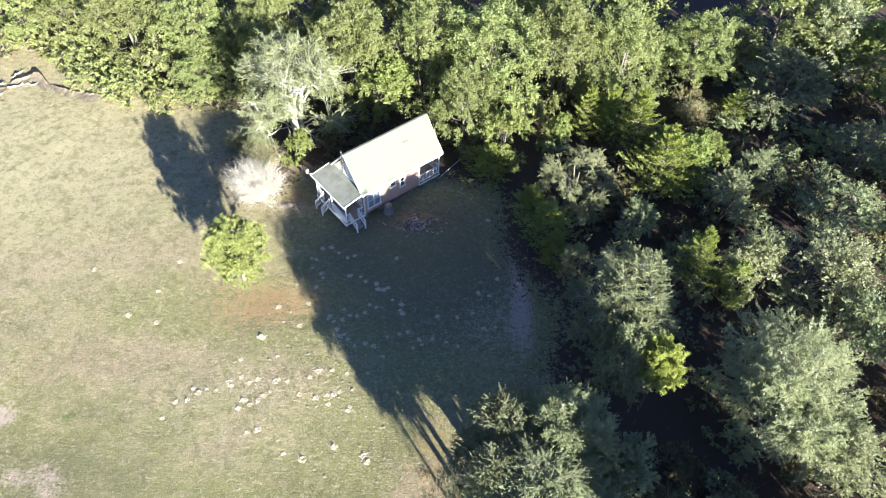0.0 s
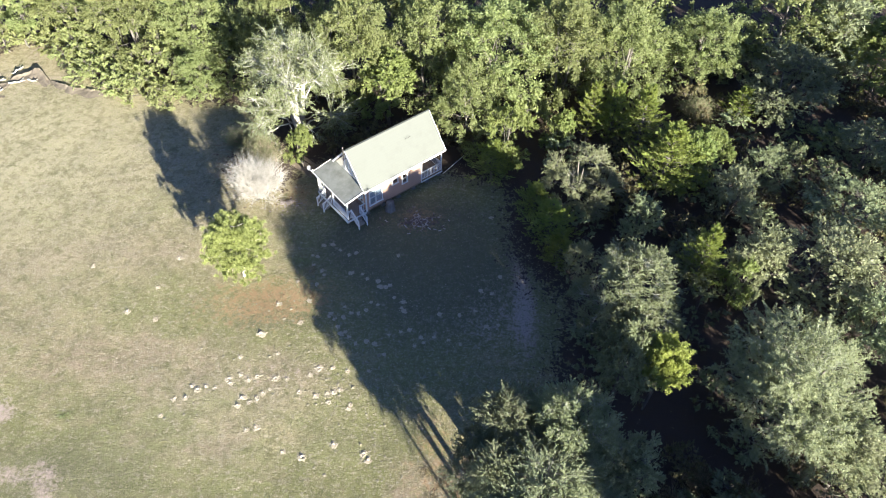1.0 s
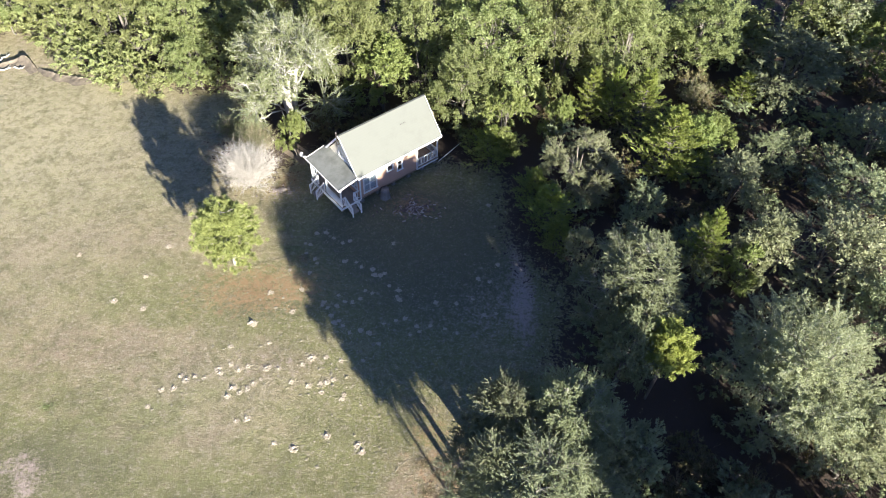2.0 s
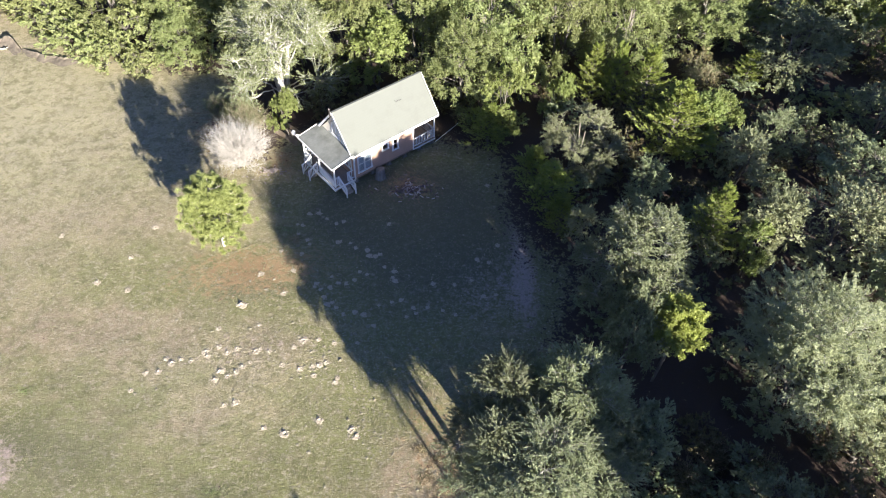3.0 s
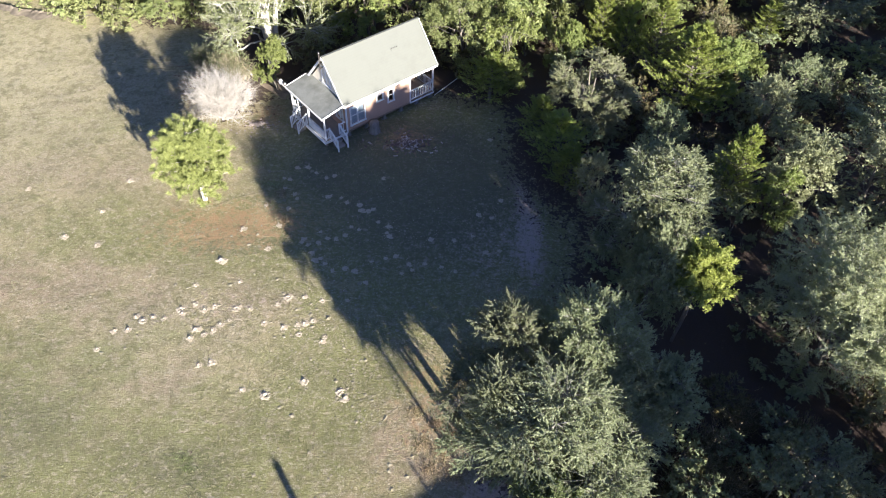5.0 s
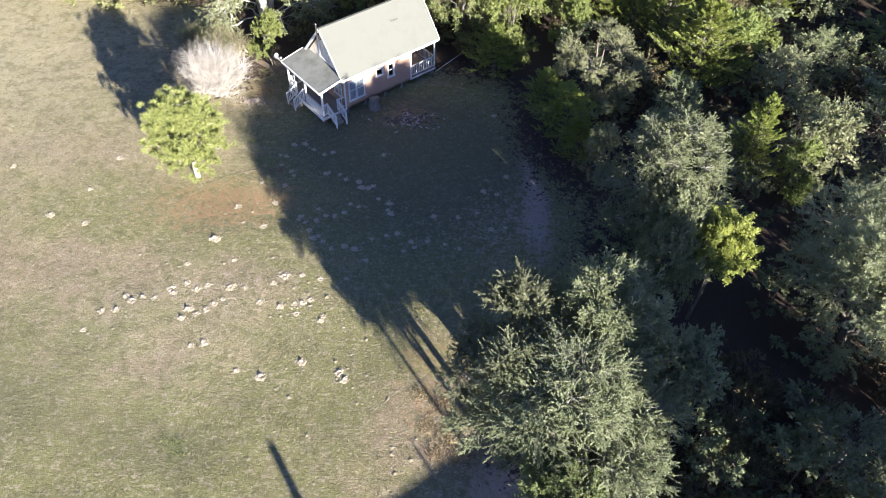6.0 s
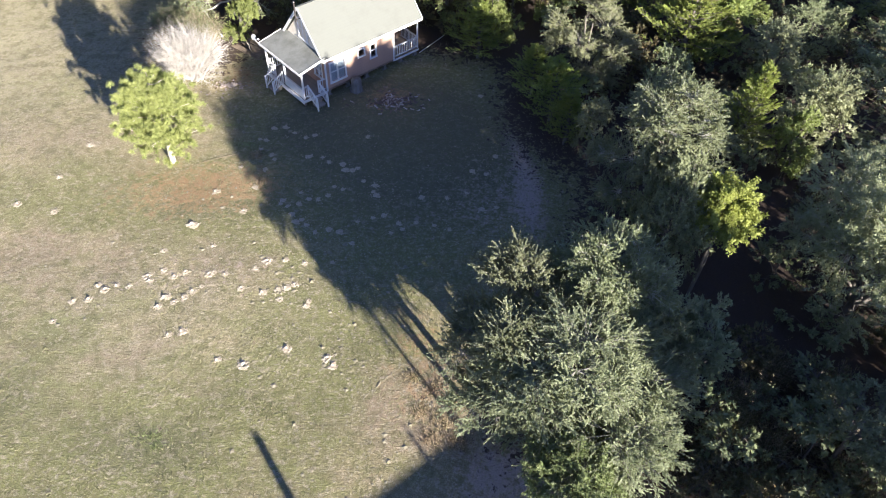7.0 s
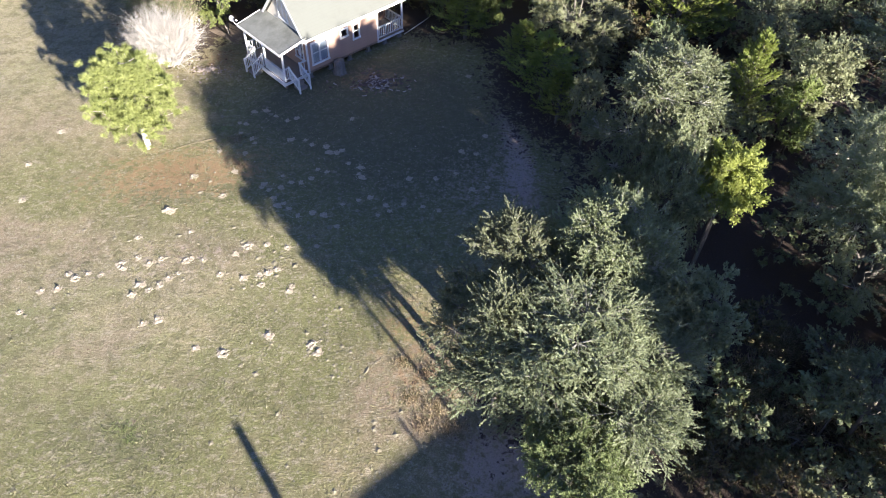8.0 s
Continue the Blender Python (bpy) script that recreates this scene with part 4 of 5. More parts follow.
def build_yard():
    # stump beside the wall
    s = thing("tree_stump", on_cabin(2.05, -0.42, 0), "weathered grey tree stump beside the wall", "stump")
    w = Wood(31)
    w.stem([[0, 0, -0.1], [0, 0, 0.1], [0.02, 0, 0.5], [0.03, 0.02, 0.85], [0.03, 0.02, 0.855]], [0.5, 0.4, 0.34, 0.33, 0.01], 12)
    for k in range(6):
        q = k * 1.05
        w.bough([math.cos(q) * 0.2, math.sin(q) * 0.2, 0.18], [math.cos(q) * 0.62, math.sin(q) * 0.62, -0.06], 0.11, 0.03, 0.0, 4, 5)
    bole = new("bole", mesh_of("bole", np.concatenate(w.v), [np.concatenate(w.f)], M_STUMP, True))
    bole.parent = s
    # scattered firewood heap
    pile = thing("firewood_pile", pose(-2.7, 38.0, 0), "loose heap of pale split firewood on bare ground", "firewood")
    kinds = []
    for k in range(4):
        bm = bmesh.new()
        rod(bm, (-0.13, 0, 0), (0.13, 0, 0.0), 0.032 + 0.008 * k, 0.026 + 0.008 * k, 5 + k % 2)
        kinds.append(part("billet", bm, M_LOG, pile, at=(0.3 * k - 0.6, 0.1 * k - 0.2, 0.06)))
    for k in range(210):
        a, q = rng.uniform(0, 2 * math.pi), abs(rng.normal(0, 0.95))
        x, y = math.cos(a) * q * (1.05 + 0.3 * math.sin(2 * a + 0.6)) + 0.1, math.sin(a) * q * (0.75 + 0.3 * math.cos(3 * a))
        z = 0.03 + max(0, 0.16 * (1 - q / 1.2)) * rng.random()
        share("billet", kinds[k % 4], pile, (x, y, z), (rng.uniform(-0.25, 0.25), rng.uniform(-0.3, 0.3), rng.uniform(0, math.pi)), (rng.uniform(0.6, 1.2), 1, 1))
    # stones by the pale bush
    heap = thing("stone_heap", pose(-13.0, 39.4, 0), "low spread of pale rubble stones beside the bare bush", "stones")
    kinds = [part("stone", rough_stone(k + 1.5, 0.11), M_STONE, heap, at=(0.2 * k - 0.3, 0.1 * (k % 2), 0.05)) for k in range(4)]
    for k in range(140):
        a, q = rng.uniform(0, 2 * math.pi), abs(rng.normal(0, 0.95))
        share("stone", kinds[k % 4], heap, (math.cos(a) * q * 1.25, math.sin(a) * q * 0.7, 0.03 + 0.08 * max(0, 1 - q)), (rng.uniform(0, 3), rng.uniform(0, 3), rng.uniform(0, 6)), (rng.uniform(0.5, 1.1),) * 3)
    # boards stacked behind the porch corner
    b = thing("board_stack", pose(-12.4, 43.6, 0, 0, 0, -38), "slanting stack of old grey-brown boards", "lumber")
    first = part("board", boxes((-1.3, 1.3, -0.07, 0.07, 0, 0.03)), M_TIMBER, b, at=(0, -0.6, 0.04))
    for k in range(1, 11):
        share("board", first, b, (rng.uniform(-0.2, 0.2), -0.6 + 0.14 * k, 0.05 + 0.03 * (k % 4)), (0, rng.uniform(-0.02, 0.02), rng.uniform(-0.06, 0.06)), (rng.uniform(0.75, 1.05), 1, 1))
    # bleached pole leaning by the pale tree
    w = Wood(66)
    w.bough([-16.0, 46.3, 1.35], [-13.9, 46.9, 1.95], 0.07, 0.05, 0.02, 6, 7)
    w.bough([-16.1, 46.6, 1.5], [-14.4, 44.9, -0.05], 0.06, 0.07, 0.0, 6, 7)
    w.bough([-13.95, 46.85, 1.98], [-13.6, 46.6, -0.05], 0.05, 0.07, 0.0, 6, 7)
    limb = thing("fallen_limb", Matrix.Identity(4), "bleached fallen limb propped against the pale tree", "limb")
    q = new("stem", mesh_of("stem", np.concatenate(w.v), [np.concatenate(w.f)], M_WHITE_TWIG, True))
    q.parent = limb
    # hose along the grass
    curve = bpy.data.curves.new("garden_hose", "CURVE")
    curve.dimensions, curve.bevel_depth, curve.bevel_resolution = "3D", 0.007, 2
    spline = curve.splines.new("BEZIER")
    knots = ((-14.2, 31.2), (-12.6, 32.2), (-11.2, 32.7), (-9.8, 33.0), (-8.8, 33.5), (-7.6, 35.2), (-6.0, 36.8), (-4.4, 38.2))
    spline.bezier_points.add(len(knots) - 1)
    for q, (x, y) in zip(spline.bezier_points, knots):
        q.co = (x, y, float(lie(x, y)) + 0.03)
        q.handle_left_type = q.handle_right_type = "AUTO"
    curve.materials.append(M_TIMBER)
    tagged(new("garden_hose", curve), "thin grey hose trailing across the shaded grass", "hose")
    # bleached logs and scoured rims at the meadow's far corner
    for k, (x, y, turn, length) in enumerate(((-42.2, 52.6, 25, 1.9), (-41.6, 51.2, 40, 1.5), (-40.3, 52.9, 18, 1.4), (-42.9, 53.6, -12, 1.7), (-40.9, 54.6, 60, 1.2), (-39.0, 53.2, -20, 1.0))):
        log = thing("fallen_log", pose(x, y, float(lie(x, y)) + 0.07, 0, 0, turn), "bleached fallen log on scoured sandy ground", "log", "logs at the bank")
        w = Wood(60 + k)
        w.bough([-length / 2, 0, 0], [length / 2, 0, 0.1], 0.1, 0.05, 0.02, 6, 8)
        w.bough([length * 0.2, 0, 0.05], [length * 0.45, 0.3, 0.15], 0.04, 0.02, 0.0, 4, 6)
        q = new("stem", mesh_of("stem", np.concatenate(w.v), [np.concatenate(w.f)], M_OLIVE_TWIG, True))
        q.parent = log
    for k, (x0, y0, x1, y1, high, bow) in enumerate(((-41.3, 53.3, -37.3, 53.7, 0.55, 0.8), (-38.0, 53.4, -31.2, 51.9, 0.3, -0.45), (-43.6, 52.3, -40.6, 52.5, 0.34, -0.3), (-43.0, 50.6, -40.4, 51.0, 0.2, 0.2))):
        bm = bmesh.new()
        bmesh.ops.create_grid(bm, x_segments=64, y_segments=18, size=1)
        length = math.hypot(x1 - x0, y1 - y0)
        for q in bm.verts:
            u, v = q.co.x, q.co.y
            x = u * length / 2
            rough = noise.noise(Vector((x * 0.8, v * 1.6, k * 7))) + 0.3 * noise.noise(Vector((x * 1.7, v * 3.4, k * 5)))
            crest = max(0, 1 - max(0, v - 0.25) / 0.3) if v > 0.25 else max(0, (v + 1) / 1.25) ** 1.15
            taper = (1 - abs(u) ** 3)
            q.co = (x, (v if v > 0 else v * 1.8) * 0.75 + bow * math.cos(u * 2.2) + 0.45 * noise.noise(Vector((x * 0.7, 0, k * 3))), -0.08 + taper * crest * high * 0.9 * (1 + 0.6 * rough) + 0.07 * crest * noise.noise(Vector((x * 4, v * 4, k * 2))))
        ob = part("earth_bank", bm, M_EARTH, label="low scoured bank of bare sandy earth along the wood's edge")
        ob.matrix_world = pose((x0 + x1) / 2, (y0 + y1) / 2, float(lie((x0 + x1) / 2, (y0 + y1) / 2)), 0, 0, math.degrees(math.atan2(y1 - y0, x1 - x0)))
        tagged(ob, category="bank", group="scoured banks")
    # rank green weeds in the short grass
    for k, (x, y, size) in enumerate(((-11.6, 14.7, 1.0), (-23.6, 20.2, 0.75), (-11.2, 14.2, 0.6), (-10.9, 33.6, 0.8), (-12.0, 35.4, 0.9))):
        w = Wood(130 + k)
        n = 260
        at = np.stack([w.r.normal(0, 0.38 * size, n), w.r.normal(0, 0.2 * size, n), np.full(n, -0.01)], -1)
        w.leaves(at, np.repeat([[0.0, 0.0, 1.0]], n, 0), 0.11 * size, 0.014, 0.6)
        weed = thing("weed_tuft", pose(x, y, float(lie(x, y))), "rank green weed tuft in the short grass", "weeds", "green weed tufts")
        v = np.concatenate(w.lv)
        blades = new("blades", mesh_of("blades", v, [np.arange(len(v)).reshape(-1, 3)], M_WEED))
        blades.parent = weed
        tagged(blades, kind="stuff")


build_yard()


def build_mounds():
    """Small heaps of sand dug up in the grass."""
    meshes = []
    for k in range(10):
        bm = bmesh.new()
        bmesh.ops.create_grid(bm, x_segments=12, y_segments=12, size=0.25)
        for q in bm.verts:
            d = q.co.xy.length * 4.6 + 0.75 * noise.noise(Vector((q.co.x * 8, q.co.y * 8, k * 3.1))) + (0.6 if k < 5 else 0.75) * noise.noise(Vector((q.co.x * 20, q.co.y * 20, k * 5.3)))
            heap = 0.07 * math.exp(-(((q.co.x + 0.06) / 0.06) ** 2 + ((q.co.y - 0.07) / 0.07) ** 2)) if k < 5 else 0.0
            if k in (1, 3):
                heap = heap * 0.6 - 0.06 * math.exp(-((q.co.x - 0.03) ** 2 + (q.co.y - 0.02) ** 2) / 0.003)
            q.co.z = max(-0.05, (0.028 if k < 5 else 0.035) * (1 - d * d) + heap) + 0.012 * noise.noise(q.co * 16 + Vector((k, 0, 0)))
        mesh = bpy.data.meshes.new("sand_mound")
        bm.to_mesh(mesh)
        bm.free()
        mesh.materials.append(M_SAND)
        meshes.append(mesh)
    sunny = ((-16.2, 22.7), (-15.8, 22.4), (-15.3, 22.7), (-14.7, 22.6), (-17.1, 21.7), (-16.4, 21.8), (-17.6, 20.5), (-13.8, 23.0), (-14.0, 23.3), (-13.3, 23.7), (-12.7, 23.3), (-12.2, 23.6), (-12.8, 22.0), (-12.3, 21.7), (-11.9, 22.0), (-11.6, 22.4), (-11.2, 22.7), (-13.0, 21.4), (-11.0, 23.5), (-10.8, 23.6), (-10.2, 23.5), (-9.3, 22.6), (-8.2, 22.4), (-7.3, 22.0), (-7.5, 22.6), (-7.1, 22.7), (-6.7, 22.9), (-6.0, 21.6), (-5.9, 21.9), (-11.5, 20.0), (-12.1, 19.8), (-8.4, 18.2), (-9.6, 18.5), (-4.7, 18.6), (-4.4, 18.2), (-6.6, 19.1))
    strewn = ((-13.6, 25.0), (-11.2, 25.4), (-8.3, 24.4), (-8.8, 23.9), (-7.4, 24.5), (-6.4, 24.3), (-12.6, 26.9), (-10.1, 28.0), (-11.9, 29.5), (-22.2, 28.2), (-19.9, 33.2), (-20.7, 30.4), (-20.1, 27.7), (-25.9, 32.1))
    shady = ((-9.5, 35.1), (-8.8, 35.2), (-8.2, 34.7), (-7.5, 34.3), (-7.0, 34.5), (-10.2, 34.1), (-9.8, 34.0), (-10.0, 33.2), (-9.3, 32.7), (-9.1, 32.3), (-9.5, 31.4), (-7.1, 32.6), (-6.3, 32.5), (-5.9, 32.1), (-5.1, 31.9), (-4.9, 31.4), (-4.2, 31.6), (-3.8, 30.5), (-3.1, 30.1), (-3.2, 29.6), (-3.0, 29.3), (-2.5, 27.8), (-3.1, 27.6), (-3.9, 27.3), (-0.8, 27.3), (-1.7, 27.2), (-1.5, 26.8), (-2.1, 26.5), (-3.8, 34.4), (-4.5, 31.4), (-9.8, 29.9), (-8.1, 28.9), (-8.2, 28.6), (-7.8, 28.4), (-7.5, 27.8), (-7.2, 28.6))
    hollow_side = ((-7.2, 29.5), (-6.7, 29.0), (-6.2, 29.0), (-5.7, 29.3), (-7.2, 27.2), (-6.9, 27.4), (-6.6, 27.0), (-6.1, 26.5), (-5.4, 26.7), (-4.8, 26.5), (-4.9, 29.8), (-5.4, 30.0), (3.2, 38.7), (3.8, 32.8), (2.4, 31.4), (3.2, 31.2), (2.0, 29.6), (0.9, 29.2), (3.6, 28.5), (2.8, 28.3), (-0.5, 29.2), (0.2, 27.1), (1.0, 26.8), (-5.0, 24.4), (-4.1, 25.7), (-10.9, 31.6))
    for k, (x, y) in enumerate(sunny + strewn + shady + hollow_side):
        ob = new("sand_mound", meshes[k % 5 + (5 if (x, y) in shady + hollow_side else 0)])
        s = rng.uniform(0.5, 0.85) * (1.25 if (x, y) in sunny + strewn else 1.0) * (1.4 if (x, y) in ((-8.4, 18.2), (-12.6, 26.9), (-11.5, 20.0)) else 1.0)
        ob.matrix_world = pose(x, y, float(lie(x, y)) + 0.005, 0, 0, rng.uniform(-45, 45)) @ Matrix.Diagonal((s * rng.uniform(0.8, 1.2), s, s, 1))
        tagged(ob, "small heap of pale dug-up sand in the grass", "mound", "sand mounds in the meadow")
    pick = np.random.default_rng(23)
    at = np.repeat(np.array(sunny + strewn + shady + hollow_side), 9, 0)
    at = at + pick.normal(0, 0.3, at.shape)
    loose = ((5.4, 30.0, 0.8, 3.0, 380), (-2.0, 33.5, 3.5, 2.5, 90), (-6.5, 28.0, 1.2, 1.5, 120), (-9.0, 33.0, 1.5, 1.5, 60), (0.0, 29.0, 2.5, 2.0, 160), (-10.0, 23.0, 3.5, 1.6, 170), (-5.5, 21.0, 1.6, 2.4, 110), (-18.0, 36.2, 1.4, 0.7, 60))
    at = np.concatenate([at] + [np.stack([pick.normal(x, a, n), pick.normal(y, b, n)], -1) for x, y, a, b, n in loose])
    n, sides = len(at), 7
    a = np.linspace(0, 2 * np.pi, sides, endpoint=False) + pick.uniform(0, 1, (n, 1))
    rim = pick.uniform(0.02, 0.075, (n, 1)) * pick.uniform(0.55, 1.3, (n, sides))
    x, y = at[:, :1] + np.cos(a) * rim * 1.25, at[:, 1:] + np.sin(a) * rim
    edge = np.stack([x, y, lie(x, y) - 0.012], -1)
    top = np.stack([at[:, 0], at[:, 1], lie(at[:, 0], at[:, 1]) + pick.uniform(0.004, 0.012, n)], -1)[:, None]
    i = np.arange(sides)
    tri = np.stack([i, (i + 1) % sides, np.full(sides, sides)], -1)
    faces = (tri[None] + (np.arange(n) * (sides + 1))[:, None, None]).reshape(-1, 3)
    tagged(new("sand_crumbs", mesh_of("sand_crumbs", np.concatenate([edge, top], 1).reshape(-1, 3), [faces], M_SAND)), "flat crumbs of pale sand strewn round the mounds", "sand", kind="stuff")


build_mounds()


def build_clods():
    """Crumbs of soil and dead tufts lying about the mounds and along the clearing."""
    pick = np.random.default_rng(17)
    spots = ((-9.5, 23.2, 4.5, 1.9, 420), (-5.2, 21.5, 2.0, 3.2, 330), (-2.2, 17.5, 1.8, 2.6, 300), (-13.0, 27.5, 3.5, 2.2, 170), (-13.0, 36.5, 2.2, 2.6, 200), (-16.0, 15.0, 7.0, 3.0, 60), (-22.0, 31.0, 7.0, 5.0, 60), (-7.5, 29.5, 2.0, 3.0, 200), (-2.0, 28.0, 2.5, 2.0, 160), (4.0, 30.0, 1.6, 3.4, 330), (-2.0, 12.0, 3.0, 2.0, 160))
    at = np.concatenate([np.stack([pick.normal(x, a, n), pick.normal(y, b, n)], -1) for x, y, a, b, n in spots])
    n = len(at)
    six = np.array([[1, 0, 0], [0, 1, 0], [-1, 0, 0], [0, -1, 0], [0.1, 0.1, 0.32], [0, 0, -0.4]], float)
    tri = np.array([[0, 1, 4], [1, 2, 4], [2, 3, 4], [3, 0, 4], [1, 0, 5], [2, 1, 5], [3, 2, 5], [0, 3, 5]])
    size = pick.uniform(0.025, 0.06, n) * (1 + (pick.random(n) < 0.15) * pick.uniform(0.5, 2.0, n))
    v = six[None] * pick.uniform(0.6, 1.3, (n, 6, 3)) * size[:, None, None]
    turn = pick.uniform(0, 6.3, n)
    c, q = np.cos(turn)[:, None], np.sin(turn)[:, None]
    v = np.stack([v[..., 0] * c - v[..., 1] * q, v[..., 0] * q + v[..., 1] * c, v[..., 2]], -1)
    v += np.stack([at[:, 0], at[:, 1], lie(at[:, 0], at[:, 1]) + 0.01], -1)[:, None]
    faces = (tri[None] + (np.arange(n) * 6)[:, None, None]).reshape(-1, 3)
    v[..., 2] -= 0.01
    tagged(new("soil_clods", mesh_of("soil_clods", v.reshape(-1, 3), [faces], M_CLOD)), "crumbs of dry soil scattered in the grass", "soil", kind="stuff")


build_clods()


def build_runs():
    """Low ridges of loosened soil between the mounds, and dry weeds at the oak's edge."""
    for k, line in enumerate((((-3.6, 15.5), (-3.0, 16.3), (-2.1, 17.5), (-1.0, 18.3)), ((-2.2, 26.5), (-0.8, 27.2), (0.4, 26.9), (2.2, 27.0)), ((-6.1, 21.2), (-5.9, 21.9), (-5.2, 22.9)), ((-8.2, 22.3), (-7.4, 22.3), (-6.6, 22.9)))):
        w = Wood(150 + k)
        line = np.array(line)
        t = np.linspace(0, len(line) - 1, 26)
        x = np.interp(t, np.arange(len(line)), line[:, 0]) + w.r.normal(0, 0.05, 26)
        y = np.interp(t, np.arange(len(line)), line[:, 1]) + w.r.normal(0, 0.05, 26)
        w.stem(np.stack([x, y, lie(x, y) - 0.015 + w.r.normal(0, 0.008, 26)], -1), np.abs(w.r.normal(0.026, 0.02, 26)) * np.sin(np.linspace(0.15, 3.0, 26)) * (w.r.random(26) < 0.7) + 0.008, 7)
        run = new("mole_run", mesh_of("mole_run", np.concatenate(w.v), [np.concatenate(w.f)], M_CLOD, True))
        tagged(run, "low crooked ridge of loosened sandy soil", "mole run", "mole runs in the meadow")
    for k, (x, y, size) in enumerate(((0.6, 15.4, 1.0), (1.0, 16.4, 0.8), (0.2, 17.0, 0.9), (-0.4, 15.9, 0.7), (0.0, 14.6, 0.8), (1.2, 14.4, 1.0), (-0.9, 17.6, 0.7), (-10.2, 32.6, 0.8), (-9.6, 30.4, 0.7))):
        w = Wood(170 + k)
        n = 300
        at = np.stack([w.r.normal(0, 0.32 * size, n), w.r.normal(0, 0.3 * size, n), np.full(n, -0.01)], -1)
        w.leaves(at, np.repeat([[0.0, 0.0, 1.0]], n, 0), 0.2 * size, 0.012, 0.55)
        weed = thing("dry_weeds", pose(x, y, float(lie(x, y))), "straw-coloured dead weeds in the open grass", "weeds", "dry weeds")
        v = np.concatenate(w.lv)
        blades = new("blades", mesh_of("blades", v, [np.arange(len(v)).reshape(-1, 3)], M_STRAW))
        blades.parent = weed
        tagged(blades, kind="stuff")


build_runs()


# ---- plants ----
GREY = "grey-green broad-crowned oak at the clearing's edge"
big_oak = broadleaf("oak_tree", 11, 8.2, 4.5, 40, 22, 12, 31, 0.06, M_BARK, M_OAK, "large grey-green oak with loose twiggy sprays overhanging bare earth", base=0.32, trunk=0.24, width=0.4, pad=0.5, lobe=0.28, twig=0.009, forks=3, flat=0.5, spray=0.52, scatter=0.012, spread=0.42, twig_bark=M_OAK_TWIG, bare=0.95)
near_oak = broadleaf("oak_tree", 13, 7.0, 3.05, 19, 20, 10, 32, 0.056, M_BARK, M_OAK, GREY, base=0.47, trunk=0.15, width=0.36, pad=0.55, lobe=0.32, twig=0.009, flat=0.5, spray=0.5, scatter=0.012, spread=0.42, twig_bark=M_OAK_TWIG, bare=0.95)
green_oak = broadleaf("green_oak", 14, 4.9, 2.2, 15, 17, 9, 26, 0.062, M_BARK, M_GREEN_OAK, "small fresh green oak beneath the large one", base=0.58, trunk=0.09, width=0.4, lobe=0.38, flat=0.7, spray=0.5, scatter=0.025, spread=0.5)
plant(green_oak, [(4.9, 11.2, 1.05, 1.1, 0)])
mid_oak = broadleaf("oak_tree", 15, 8.4, 4.0, 34, 17, 9, 22, 0.068, M_BARK, M_WOOD_OAK, GREY, base=0.12, trunk=0.15, width=0.4, lobe=0.27, pad=0.65, twig=0.008, flat=0.55, spray=0.5, scatter=0.016, spread=0.45, twig_bark=M_OLIVE_TWIG)
plant(mid_oak, [(6.9, 17.8, 0.84, 1.1, 130), (11.7, 27.8, 1.0, 1.02, 40)])
plant(near_oak, [(2.85, 15.4, 0.9, 1.12, 210), (3.5, 18.3, 0.9, 1.15, 90)])
plant(big_oak, [(5.05, 14.8, 1.04, 1.0, 20)])
olive = broadleaf("olive_green_oak", 12, 8.4, 5.6, 34, 18, 9, 33, 0.076, M_BARK, M_OLIVE, "wide olive-green oak with fine grey twigs", twig_bark=M_OLIVE_TWIG, bare=0.98, trunk=0.22, lobe=0.3, twig=0.007, forks=3, flat=0.7)
plant(olive, [(20.3, 21.4, 1, 1, 0)])
oaks = [broadleaf("oak_tree", 20 + k, 7.0, 3.0, 15, 13, 6, 13, 0.125, M_BARK, (M_WOOD_OAK, M_OLIVE, M_WOOD_OAK)[k], GREY, trunk=0.13, lobe=0.38, flat=0.75, spray=0.5, scatter=0.035, spread=0.5) for k in range(3)]
# Oaks with y below 12 are unseen, added to shade the wood's near corner.
plant(oaks[0], [(29.0, 52.6, 1.6, 0.95, 10), (24.8, 42.6, 0.7, 0.65, 80), (14.0, 36.3, 0.6, 0.72, 0), (27.6, 27.2, 0.9, 0.95, 200), (24.0, 9.0, 1.0, 0.95, 120), (32.0, 11.0, 1.1, 1.0, 50)], "oaks in the wood")
plant(oaks[1], [(34.5, 57.7, 1.2, 1.2, 0), (21.5, 39.2, 0.87, 0.7, 20), (21.7, 32.7, 0.8, 0.85, 140), (22.8, 17.7, 1.0, 0.8, 60), (28.0, 4.0, 1.0, 0.9, 10), (9.1, 32.0, 0.5, 0.65, 0), (25.4, 31.0, 1.38, 1.0, 250)], "oaks in the wood")
plant(oaks[2], [(29.6, 37.5, 1.3, 0.74, 70), (10.4, 22.0, 0.68, 1.1, 30), (10.9, 23.4, 0.6, 1.18, 200), (16.2, 13.4, 0.85, 0.75, 10), (33.5, 44.5, 1.2, 0.8, 10), (33.0, 30.0, 1.2, 0.95, 180), (31.0, 20.0, 1.2, 0.95, 100), (19.5, 5.0, 0.85, 0.7, 0), (17.0, 33.0, 0.7, 0.6, 270)], "oaks in the wood")
hards = [broadleaf("hardwood_tree", 40 + k, 10.0, 4.2, 24, 10, 6, 22, 0.13, M_BARK, M_HARD, "tall yellow-green hardwood behind the clearing", base=0.08, trunk=0.17, width=0.48, lobe=0.35, spray=0.4, scatter=0.1) for k in range(3)]
